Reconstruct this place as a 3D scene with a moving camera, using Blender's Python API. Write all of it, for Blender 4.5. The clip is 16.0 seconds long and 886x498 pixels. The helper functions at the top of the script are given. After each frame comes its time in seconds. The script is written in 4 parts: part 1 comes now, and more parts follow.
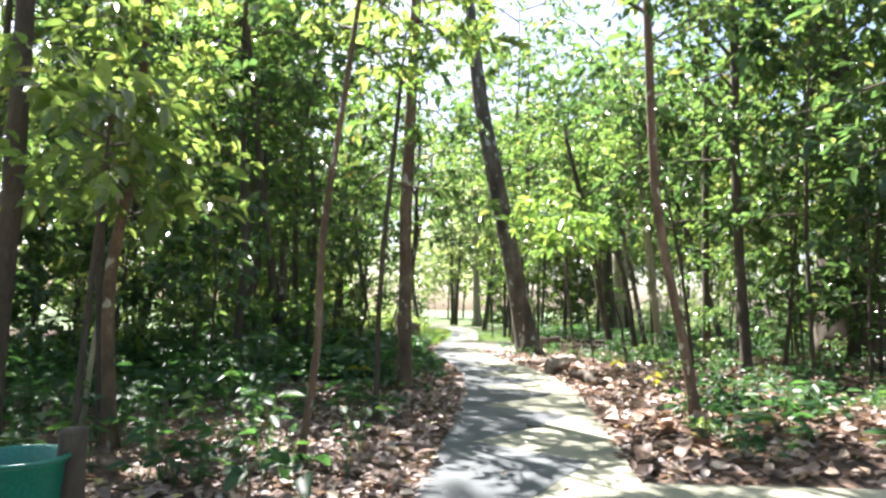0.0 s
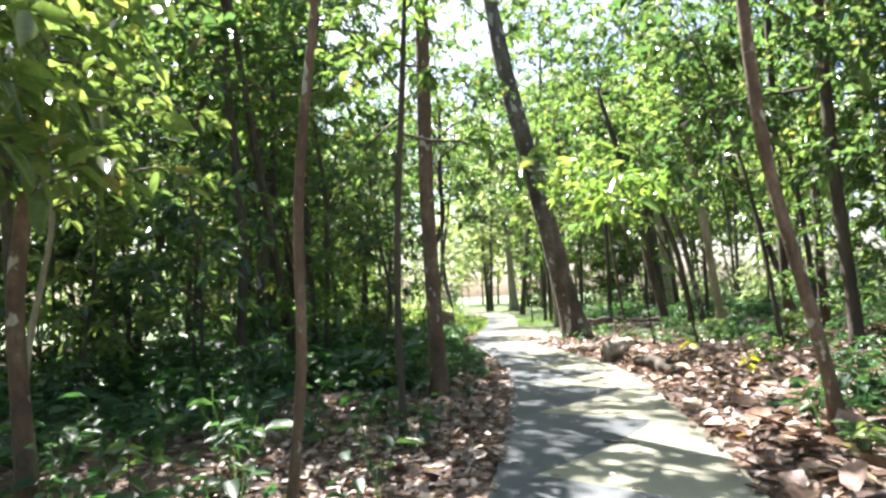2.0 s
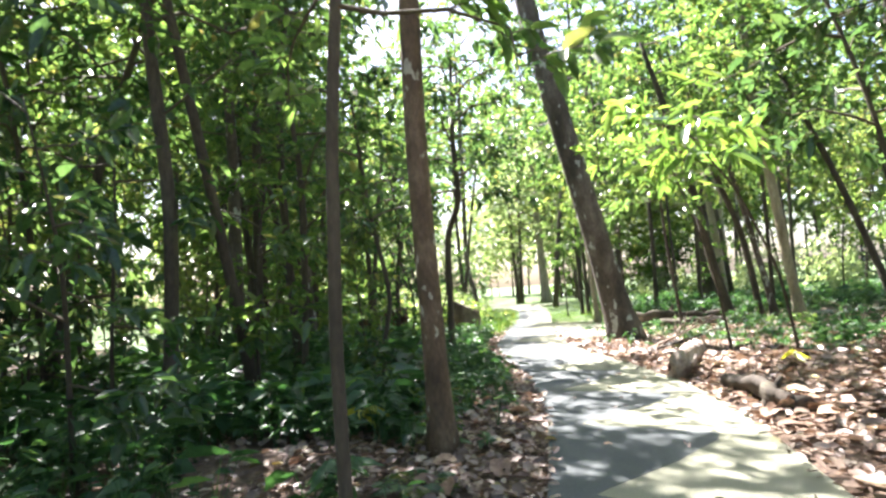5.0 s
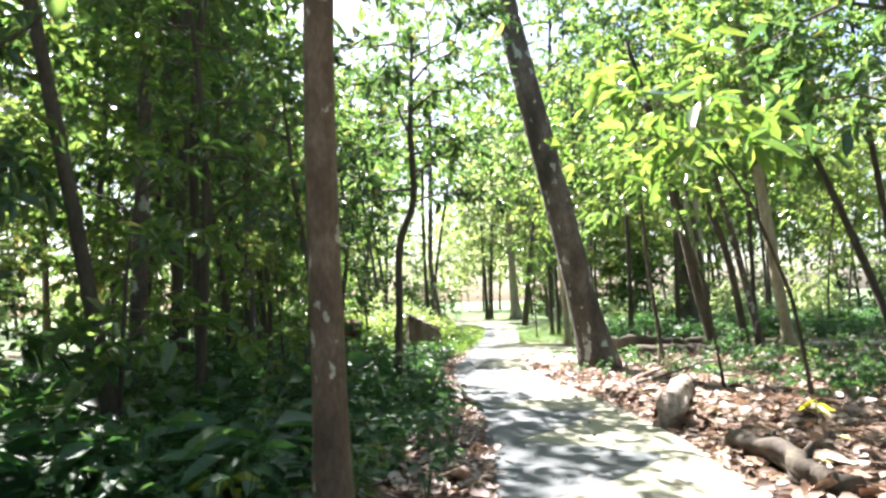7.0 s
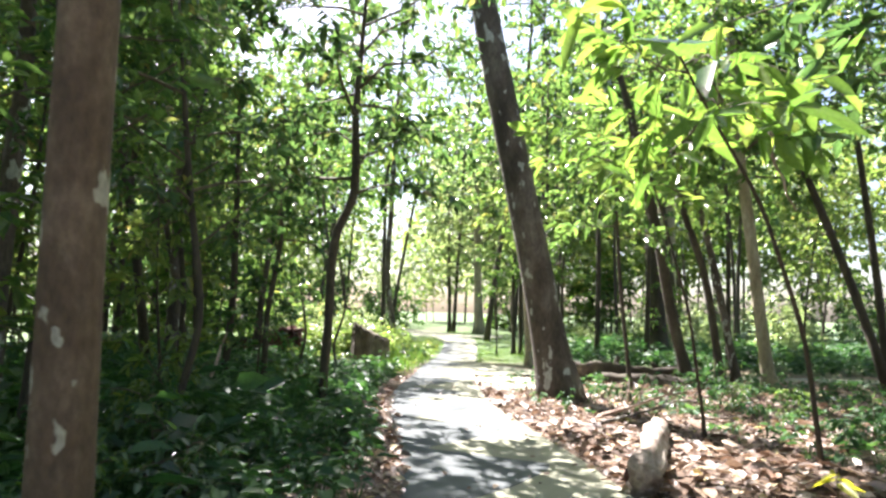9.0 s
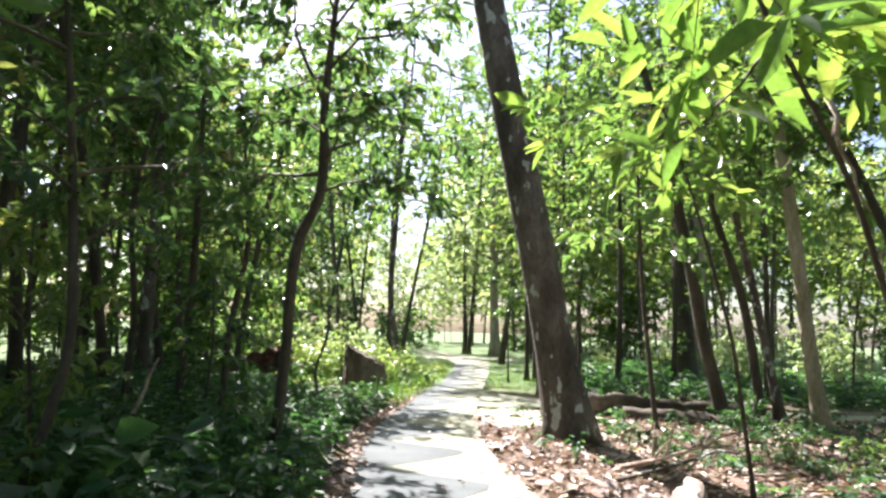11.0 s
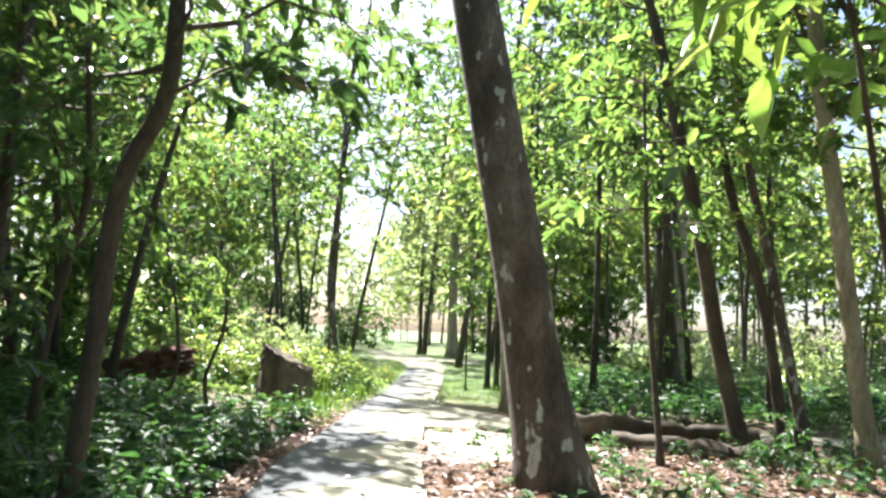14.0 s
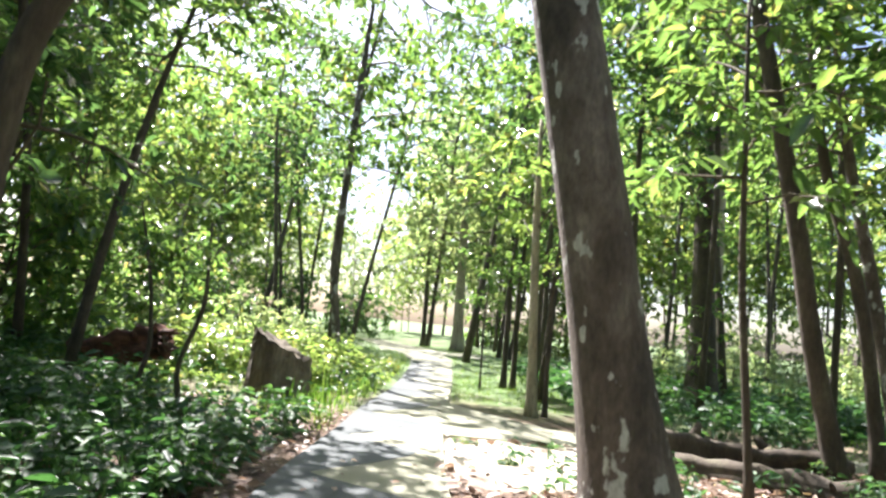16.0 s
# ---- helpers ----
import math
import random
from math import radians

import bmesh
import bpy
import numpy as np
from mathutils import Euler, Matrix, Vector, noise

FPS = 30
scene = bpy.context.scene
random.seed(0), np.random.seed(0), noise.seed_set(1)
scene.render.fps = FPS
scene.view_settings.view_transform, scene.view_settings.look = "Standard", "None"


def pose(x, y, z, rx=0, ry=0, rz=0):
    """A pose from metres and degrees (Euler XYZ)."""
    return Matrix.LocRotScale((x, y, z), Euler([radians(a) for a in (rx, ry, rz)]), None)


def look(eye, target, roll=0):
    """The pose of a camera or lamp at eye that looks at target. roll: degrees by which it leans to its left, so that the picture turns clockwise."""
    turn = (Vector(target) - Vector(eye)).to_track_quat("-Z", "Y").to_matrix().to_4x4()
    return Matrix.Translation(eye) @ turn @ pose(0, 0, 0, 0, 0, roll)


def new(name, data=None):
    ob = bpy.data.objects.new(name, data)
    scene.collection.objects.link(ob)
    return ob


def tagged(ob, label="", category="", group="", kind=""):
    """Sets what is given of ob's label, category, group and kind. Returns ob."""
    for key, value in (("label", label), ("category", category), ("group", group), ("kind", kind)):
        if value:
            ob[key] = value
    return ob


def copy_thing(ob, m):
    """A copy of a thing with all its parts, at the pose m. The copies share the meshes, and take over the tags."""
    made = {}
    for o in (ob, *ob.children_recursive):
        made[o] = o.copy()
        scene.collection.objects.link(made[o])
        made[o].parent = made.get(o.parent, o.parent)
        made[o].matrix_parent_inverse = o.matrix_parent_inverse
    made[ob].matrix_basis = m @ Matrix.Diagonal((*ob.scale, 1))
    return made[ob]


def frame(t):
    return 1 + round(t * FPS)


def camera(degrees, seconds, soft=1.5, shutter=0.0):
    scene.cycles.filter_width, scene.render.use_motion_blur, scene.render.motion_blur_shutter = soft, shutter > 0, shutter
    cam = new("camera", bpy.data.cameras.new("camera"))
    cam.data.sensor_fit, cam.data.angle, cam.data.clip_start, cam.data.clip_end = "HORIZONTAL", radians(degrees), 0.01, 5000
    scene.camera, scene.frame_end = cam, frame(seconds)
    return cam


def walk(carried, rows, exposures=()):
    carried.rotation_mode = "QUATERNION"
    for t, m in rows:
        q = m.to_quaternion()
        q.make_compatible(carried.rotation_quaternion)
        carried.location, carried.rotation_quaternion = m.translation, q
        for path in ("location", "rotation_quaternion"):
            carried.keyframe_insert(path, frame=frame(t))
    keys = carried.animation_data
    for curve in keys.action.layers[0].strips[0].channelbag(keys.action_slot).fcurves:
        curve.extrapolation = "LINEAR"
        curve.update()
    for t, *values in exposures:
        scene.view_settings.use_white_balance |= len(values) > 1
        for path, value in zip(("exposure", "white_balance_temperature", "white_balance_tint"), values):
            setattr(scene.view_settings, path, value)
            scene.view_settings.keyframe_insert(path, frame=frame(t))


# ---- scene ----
cam = camera(71.5, 16.0, soft=2.6, shutter=0.4)
METRES, EYE, TILT, LEAN, TURN = 15.8, 1.5, 5.5, -1.2, 0.0
ROWS = [
    (0.0, 0.0, 0.0, 0.0, 0.0, 0.0, -0.0),
    (0.5, 0.0003, 0.0314, -0.0034, 0.45, -0.18, 0.68),
    (1.0, -0.0025, 0.0622, -0.0079, 1.01, -0.51, 2.46),
    (1.5, -0.0042, 0.0929, -0.0097, 1.63, -0.64, 3.77),
    (2.0, -0.0022, 0.1211, -0.0122, 2.76, -1.0, 4.32),
    (2.5, 0.0005, 0.1565, -0.0135, 3.29, -0.88, 4.99),
    (3.0, 0.0051, 0.1873, -0.0174, 3.67, -1.5, 5.69),
    (5.5, 0.0067, 0.3452, -0.027, 5.72, -1.57, 5.71),
    (6.0, 0.012, 0.3752, -0.0295, 5.42, -1.28, 5.11),
    (6.5, 0.0158, 0.4059, -0.0323, 4.34, -0.53, 3.68),
    (7.0, 0.0221, 0.4376, -0.0354, 3.12, -0.62, 3.41),
    (7.5, 0.0277, 0.4629, -0.0361, 2.87, -0.18, 2.0),
    (8.0, 0.0321, 0.4943, -0.0388, 1.26, -0.09, 1.0),
    (8.5, 0.039, 0.5239, -0.041, 0.32, 0.16, 0.07),
    (9.0, 0.0455, 0.5507, -0.0436, 0.47, 0.19, -0.24),
    (11.5, 0.0807, 0.6938, -0.0533, 3.46, 2.27, -0.71),
    (12.0, 0.0806, 0.7299, -0.0586, 4.35, 2.32, -0.71),
    (12.5, 0.0865, 0.7682, -0.0607, 4.6, 2.29, -0.79),
    (13.0, 0.0902, 0.8001, -0.0643, 2.98, 2.04, -0.89),
    (13.5, 0.0863, 0.8319, -0.0664, 0.48, 1.98, -1.05),
    (14.0, 0.09, 0.8627, -0.0706, -1.1, 2.01, -2.24),
    (14.5, 0.0864, 0.8938, -0.0767, -1.3, 1.87, -3.77),
    (15.0, 0.0794, 0.9252, -0.0776, -1.49, 1.74, -4.51),
    (15.5, 0.075, 0.954, -0.0792, -1.36, 1.58, -4.76),
    (16.0, 0.0661, 0.9823, -0.0862, -0.99, 1.3, -4.74),
]
walk(cam, [(t, pose(0, 0, EYE, TILT, LEAN, TURN) @ pose(METRES * x, METRES * y, METRES * z, 90 + pitch, roll, yaw)) for t, x, y, z, yaw, pitch, roll in ROWS],
     [(0.0, 2.61, 6350, 17), (1.5, 2.61, 6350, 17), (2.5, 2.53, 6350, 17), (3.0, 2.75, 6350, 17), (5.5, 2.88, 6350, 17), (7.0, 2.81, 6350, 17), (9.0, 2.59, 6350, 17), (11.5, 2.23, 6350, 17), (12.0, 2.23, 6350, 17), (13.0, 2.40, 6350, 17), (14.5, 2.48, 6350, 17), (16.0, 2.51, 6350, 17)])

# ---- light ----
SUN_AZ, SUN_EL = -34.0, 53.0
world = bpy.data.worlds.new("sky")
scene.world = world
world.use_nodes = True
wn = world.node_tree
sky = wn.nodes.new("ShaderNodeTexSky")
sky.sky_type, sky.sun_disc = "NISHITA", False
sky.sun_elevation, sky.sun_rotation = radians(SUN_EL), radians(SUN_AZ)
sky.air_density, sky.dust_density = 1.0, 2.5
wn.nodes["Background"].inputs["Strength"].default_value = 0.06
wn.links.new(sky.outputs[0], wn.nodes["Background"].inputs["Color"])
sun_to = Vector((math.sin(radians(SUN_AZ)) * math.cos(radians(SUN_EL)), math.cos(radians(SUN_AZ)) * math.cos(radians(SUN_EL)), math.sin(radians(SUN_EL))))
sun = new("sun", bpy.data.lights.new("sun", "SUN"))
sun.data.energy, sun.data.angle, sun.data.color = 5.0, radians(0.6), (1.0, 0.955, 0.91)
sun.matrix_world = look(Vector((0, 20, 0)) + sun_to * 60, (0, 20, 0))

# ---- materials ----
def node_material(name):
    m = bpy.data.materials.new(name)
    m.use_nodes = True
    nt = m.node_tree
    return m, nt, nt.nodes["Principled BSDF"]


def ramp(nt, source, stops):
    r = nt.nodes.new("ShaderNodeValToRGB")
    while len(r.color_ramp.elements) < len(stops):
        r.color_ramp.elements.new(0.5)
    for e, (p, c) in zip(r.color_ramp.elements, stops):
        e.position, e.color = p, (*c, 1)
    nt.links.new(source, r.inputs[0])
    return r.outputs[0]


def noise_of(nt, scale, detail=5, stretch=(1, 1, 1), rough=0.6):
    co = nt.nodes.new("ShaderNodeTexCoord")
    mp = nt.nodes.new("ShaderNodeMapping")
    mp.inputs["Scale"].default_value = stretch
    n = nt.nodes.new("ShaderNodeTexNoise")
    n.inputs["Scale"].default_value, n.inputs["Detail"].default_value, n.inputs["Roughness"].default_value = scale, detail, rough
    nt.links.new(co.outputs["Object"], mp.inputs[0])
    nt.links.new(mp.outputs[0], n.inputs["Vector"])
    return n.outputs["Fac"]


def blend(nt, fac, a, b, mode="MIX"):
    x = nt.nodes.new("ShaderNodeMix")
    x.data_type, x.blend_type = "RGBA", mode
    for sock, v in ((x.inputs["Factor"], fac), (x.inputs[6], a), (x.inputs[7], b)):
        if isinstance(v, (int, float)):
            sock.default_value = v
        elif isinstance(v, tuple):
            sock.default_value = (*v, 1)
        else:
            nt.links.new(v, sock)
    return x.outputs[2]


def bump(nt, bsdf, height, strength, distance):
    b = nt.nodes.new("ShaderNodeBump")
    b.inputs["Strength"].default_value, b.inputs["Distance"].default_value = strength, distance
    nt.links.new(height, b.inputs["Height"])
    nt.links.new(b.outputs[0], bsdf.inputs["Normal"])


def surface(name, stops, scale, rough=0.85, fine=40, stretch=(1, 1, 1), depth=0.01, strength=0.6, lichen=None):
    """A grainy opaque surface: broad patches over fine grain, with relief; lichen: colour and size of pale blotches."""
    m, nt, b = node_material(name)
    broad = ramp(nt, noise_of(nt, scale, 6, stretch), stops)
    if lichen:
        colour, size, amount = lichen
        blotch = ramp(nt, noise_of(nt, size, 3, (1, 1, 0.6), 0.5), [(amount, (0, 0, 0)), (amount + 0.03, (1, 1, 1))])
        broad = blend(nt, blotch, broad, colour)
    grain = noise_of(nt, fine, 4, stretch)
    dark = ramp(nt, grain, [(0.3, (0.62, 0.62, 0.62)), (0.7, (1.15, 1.15, 1.15))])
    nt.links.new(blend(nt, 1.0, broad, dark, "MULTIPLY"), b.inputs["Base Color"])
    b.inputs["Roughness"].default_value = rough
    bump(nt, b, grain, strength, depth)
    return m


def leaf_material(name, stops, through_colour, share=0.45, rough=0.4, gloss=0.75):
    """A leaf: glossy skin, with light shining through the blade; each leaf has a tone of its own."""
    m, nt, b = node_material(name)
    geo = nt.nodes.new("ShaderNodeNewGeometry")
    tone = ramp(nt, geo.outputs["Random Per Island"], stops)
    vein = noise_of(nt, 30, 3)
    tone = blend(nt, 1.0, tone, ramp(nt, vein, [(0.3, (0.8, 0.8, 0.8)), (0.7, (1.15, 1.15, 1.15))]), "MULTIPLY")
    nt.links.new(tone, b.inputs["Base Color"])
    b.inputs["Roughness"].default_value = rough
    b.inputs["Specular IOR Level"].default_value = gloss
    t = nt.nodes.new("ShaderNodeBsdfTranslucent")
    nt.links.new(blend(nt, 1.0, tone, through_colour, "MULTIPLY"), t.inputs["Color"])
    mix = nt.nodes.new("ShaderNodeMixShader")
    mix.inputs[0].default_value = share
    nt.links.new(b.outputs[0], mix.inputs[1])
    nt.links.new(t.outputs[0], mix.inputs[2])
    nt.links.new(mix.outputs[0], nt.nodes["Material Output"].inputs["Surface"])
    return m


LEAF_DARK = leaf_material("leaf_dark", [(0, (0.024, 0.054, 0.026)), (0.5, (0.04, 0.085, 0.038)), (0.93, (0.072, 0.12, 0.05)), (1, (0.1, 0.1, 0.05))], (3.0, 2.9, 1.5), 0.44, 0.25)
LEAF_MID = leaf_material("leaf_mid", [(0, (0.034, 0.07, 0.032)), (0.5, (0.058, 0.108, 0.044)), (0.94, (0.09, 0.142, 0.055)), (1, (0.13, 0.12, 0.06))], (3.2, 3.1, 1.4), 0.5, 0.25)
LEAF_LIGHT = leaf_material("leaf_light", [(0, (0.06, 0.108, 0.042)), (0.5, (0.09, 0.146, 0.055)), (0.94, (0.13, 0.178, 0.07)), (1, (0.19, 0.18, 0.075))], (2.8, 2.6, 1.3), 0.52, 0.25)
# paler green for far and clearing leaves: sunlit haze put into the colour
LEAF_SUN_HAZE = leaf_material("leaf_sun_haze", [(0, (0.09, 0.145, 0.075)), (0.5, (0.14, 0.195, 0.1)), (1, (0.2, 0.24, 0.13))], (2.6, 2.5, 1.6), 0.5, 0.3)
LEAF_GLOSSY = leaf_material("leaf_glossy", [(0, (0.06, 0.12, 0.04)), (0.5, (0.09, 0.16, 0.05)), (1, (0.15, 0.2, 0.07))], (2.8, 2.8, 1.2), 0.42, 0.2)
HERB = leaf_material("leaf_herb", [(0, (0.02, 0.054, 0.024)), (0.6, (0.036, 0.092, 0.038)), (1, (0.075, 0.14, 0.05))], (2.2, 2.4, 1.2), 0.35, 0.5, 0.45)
GRASS = leaf_material("grass_blade", [(0, (0.06, 0.13, 0.03)), (0.6, (0.10, 0.19, 0.045)), (1, (0.2, 0.25, 0.08))], (2.4, 2.4, 1.1), 0.5, 0.5)
DRY = leaf_material("dry_leaf", [(0, (0.07, 0.045, 0.032)), (0.3, (0.16, 0.105, 0.075)), (0.65, (0.27, 0.2, 0.15)), (0.96, (0.46, 0.39, 0.32)), (1, (0.38, 0.33, 0.08))], (1.2, 1.0, 0.8), 0.2, 0.5)
def single_leaf_material():
    """Dry leaves that lie singly, each of another brown."""
    m, nt, b = node_material("dry_leaf_single")
    info = nt.nodes.new("ShaderNodeObjectInfo")
    tone = ramp(nt, info.outputs["Random"], [(0, (0.1, 0.06, 0.04)), (0.4, (0.24, 0.15, 0.1)), (0.8, (0.42, 0.3, 0.2)), (1, (0.52, 0.42, 0.3))])
    spots = ramp(nt, noise_of(nt, 6, 4), [(0.35, (0.6, 0.55, 0.5)), (0.6, (1.1, 1.1, 1.1))])
    nt.links.new(blend(nt, 1.0, tone, spots, "MULTIPLY"), b.inputs["Base Color"])
    b.inputs["Roughness"].default_value = 0.6
    return m


DRY_SINGLE = single_leaf_material()
YELLOWED = leaf_material("yellowed_leaf", [(0, (0.2, 0.26, 0.03)), (1, (0.42, 0.4, 0.05))], (1.8, 1.7, 0.8), 0.5)
BARK_GREY = surface("bark_grey", [(0.35, (0.055, 0.045, 0.035)), (0.5, (0.1, 0.08, 0.062)), (0.62, (0.16, 0.135, 0.11)), (0.7, (0.24, 0.21, 0.17))], 2.2, 0.9, 22, (1, 1, 0.45), 0.02, 0.8, ((0.42, 0.43, 0.38), 4.5, 0.6))
BARK_BROWN = surface("bark_brown", [(0.3, (0.06, 0.038, 0.022)), (0.5, (0.12, 0.078, 0.045)), (0.65, (0.2, 0.14, 0.09))], 3.5, 0.85, 30, (1, 1, 0.5), 0.012, 0.7, ((0.4, 0.37, 0.28), 7.0, 0.63))
BARK_DARK = surface("bark_dark", [(0.3, (0.035, 0.03, 0.02)), (0.55, (0.075, 0.06, 0.042)), (0.75, (0.12, 0.115, 0.07))], 3.0, 0.9, 26, (1, 1, 0.35), 0.015, 0.8)
BARK_PALE = surface("bark_pale", [(0.3, (0.2, 0.17, 0.11)), (0.55, (0.34, 0.3, 0.2)), (0.75, (0.45, 0.43, 0.33))], 3.0, 0.85, 26, (1, 1, 0.3), 0.01, 0.6)
TWIG = surface("twig_bark", [(0.3, (0.06, 0.05, 0.03)), (0.7, (0.13, 0.11, 0.06))], 5.0, 0.85, 60, depth=0.004)
CONCRETE = surface("olive_concrete", [(0.3, (0.19, 0.195, 0.135)), (0.5, (0.24, 0.245, 0.17)), (0.7, (0.29, 0.29, 0.21))], 0.9, 0.9, 90, depth=0.003, strength=0.4)
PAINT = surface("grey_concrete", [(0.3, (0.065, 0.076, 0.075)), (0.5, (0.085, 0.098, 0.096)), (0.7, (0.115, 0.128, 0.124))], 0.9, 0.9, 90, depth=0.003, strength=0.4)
WOOD_RED = surface("rotten_wood", [(0.35, (0.035, 0.018, 0.012)), (0.5, (0.11, 0.045, 0.028)), (0.7, (0.24, 0.11, 0.065))], 3.0, 0.9, 25, (0.3, 1, 1), 0.02, 0.9)
WOOD_PALE = surface("bleached_wood", [(0.32, (0.16, 0.1, 0.07)), (0.5, (0.36, 0.28, 0.22)), (0.68, (0.52, 0.45, 0.38))], 5.0, 0.85, 24, (1, 0.4, 1), 0.03, 1.0)
STUMP = surface("weathered_stump", [(0.32, (0.045, 0.036, 0.024)), (0.5, (0.11, 0.09, 0.058)), (0.68, (0.2, 0.175, 0.12))], 3.0, 0.95, 18, (1, 1, 0.35), 0.03, 1.0)
PLASTIC = surface("green_plastic", [(0.3, (0.008, 0.16, 0.11)), (0.7, (0.012, 0.22, 0.15))], 2.0, 0.35, 60, depth=0.001, strength=0.2)


def ground_material():
    """Brown forest soil that gives way to turf in the clearing ahead."""
    m, nt, b = node_material("forest_ground")
    soil = ramp(nt, noise_of(nt, 1.1, 8), [(0.3, (0.055, 0.036, 0.024)), (0.5, (0.12, 0.08, 0.052)), (0.7, (0.22, 0.155, 0.105))])
    flakes = ramp(nt, noise_of(nt, 13, 4), [(0.42, (0.6, 0.58, 0.55)), (0.6, (1.0, 1.0, 1.0)), (0.72, (1.7, 1.6, 1.45))])
    soil = blend(nt, 1.0, soil, flakes, "MULTIPLY")
    turf = ramp(nt, noise_of(nt, 5, 6), [(0.3, (0.06, 0.11, 0.035)), (0.55, (0.1, 0.155, 0.055)), (0.75, (0.16, 0.19, 0.09))])
    co = nt.nodes.new("ShaderNodeTexCoord")
    sep = nt.nodes.new("ShaderNodeSeparateXYZ")
    nt.links.new(co.outputs["Object"], sep.inputs[0])
    jitter = nt.nodes.new("ShaderNodeMath")
    jitter.operation = "MULTIPLY_ADD"
    nt.links.new(noise_of(nt, 0.35, 5), jitter.inputs[0])
    jitter.inputs[1].default_value = 16
    nt.links.new(sep.outputs["Y"], jitter.inputs[2])
    step = nt.nodes.new("ShaderNodeMapRange")
    step.inputs["From Min"].default_value, step.inputs["From Max"].default_value = 34, 39
    nt.links.new(jitter.outputs[0], step.inputs["Value"])
    # trodden pale sand where the side path meets the footpath
    away = nt.nodes.new("ShaderNodeVectorMath")
    away.operation = "DISTANCE"
    nt.links.new(co.outputs["Object"], away.inputs[0])
    away.inputs[1].default_value = (2.5, 23.9, 0)
    ragged = nt.nodes.new("ShaderNodeMath")
    ragged.operation = "MULTIPLY_ADD"
    nt.links.new(noise_of(nt, 1.4, 6), ragged.inputs[0])
    ragged.inputs[1].default_value = 2.4
    nt.links.new(away.outputs["Value"], ragged.inputs[2])
    sandy = nt.nodes.new("ShaderNodeMapRange")
    sandy.inputs["From Min"].default_value, sandy.inputs["From Max"].default_value = 3.2, 2.5
    nt.links.new(ragged.outputs[0], sandy.inputs["Value"])
    sand = ramp(nt, noise_of(nt, 6, 6), [(0.3, (0.36, 0.31, 0.24)), (0.6, (0.52, 0.47, 0.38)), (0.75, (0.6, 0.55, 0.46))])
    soil = blend(nt, sandy.outputs[0], soil, sand)
    nt.links.new(blend(nt, step.outputs[0], soil, turf), b.inputs["Base Color"])
    b.inputs["Roughness"].default_value = 0.95
    bump(nt, b, noise_of(nt, 13, 4), 0.9, 0.05)
    return m


GROUND = ground_material()

# ---- builders ----
rng = np.random.default_rng(7)


def as_mesh(name, verts, faces, material, smooth=True):
    me = bpy.data.meshes.new(name)
    me.from_pydata([tuple(v) for v in np.asarray(verts, float)], [], [tuple(int(i) for i in f) for f in faces])
    me.materials.append(material)
    if smooth:
        me.polygons.foreach_set("use_smooth", np.ones(len(me.polygons), bool))
    me.update()
    return me


def piece(name, me, parent=None, label=""):
    ob = new(name, me)
    if parent is not None:
        ob.parent = parent
    if label:
        ob["label"] = label
    return ob


def thing(name, label, category, at=(0, 0, 0), group="", kind=""):
    ob = new(name)
    ob.location = at
    ob.empty_display_size = 0.2
    return tagged(ob, label, category, group, kind)


def tube(points, radii, sides=10, wobble=0.0, seed=0, cap=True):
    """A tapering round limb along a line of points."""
    p, r = np.asarray(points, float), np.asarray(radii, float)
    d = np.gradient(p, axis=0)
    d /= np.linalg.norm(d, axis=1)[:, None] + 1e-9
    ref = np.array([0.62, 0.75, 0.23]) if abs(d @ [0.62, 0.75, 0.23]).mean() < 0.8 else np.array([0.1, -0.3, 0.95])
    u = np.cross(d, ref)
    u /= np.linalg.norm(u, axis=1)[:, None] + 1e-9
    w = np.cross(d, u)
    a = np.linspace(0, 2 * np.pi, sides, endpoint=False)
    rr = r[:, None] * np.ones(sides)
    if wobble:
        k = np.random.default_rng(seed)
        for f in (2, 3, 5):
            ph = k.uniform(0, 6.28) + np.cumsum(k.normal(0, 0.25, len(p)))
            rr = rr * (1 + wobble / f * np.sin(f * a[None] + ph[:, None]))
    v = p[:, None] + rr[..., None] * (np.cos(a)[None, :, None] * u[:, None] + np.sin(a)[None, :, None] * w[:, None])
    n = len(p)
    faces = [(i * sides + j, i * sides + (j + 1) % sides, (i + 1) * sides + (j + 1) % sides, (i + 1) * sides + j) for i in range(n - 1) for j in range(sides)]
    if cap:
        faces += [tuple(range(sides))[::-1], tuple(range((n - 1) * sides, n * sides))]
    return v.reshape(-1, 3), faces


def smooth_line(points, n):
    """n points along a soft curve through the given ones."""
    p = np.asarray(points, float)
    s = np.r_[0, np.cumsum(np.linalg.norm(np.diff(p, axis=0), axis=1))]
    q = np.linspace(0, s[-1], n)
    out = np.stack([np.interp(q, s, p[:, i]) for i in range(3)], 1)
    for _ in range(2):
        out[1:-1] = 0.25 * out[:-2] + 0.5 * out[1:-1] + 0.25 * out[2:]
    return out


def unit(v):
    return v / (np.linalg.norm(v, axis=-1, keepdims=True) + 1e-9)


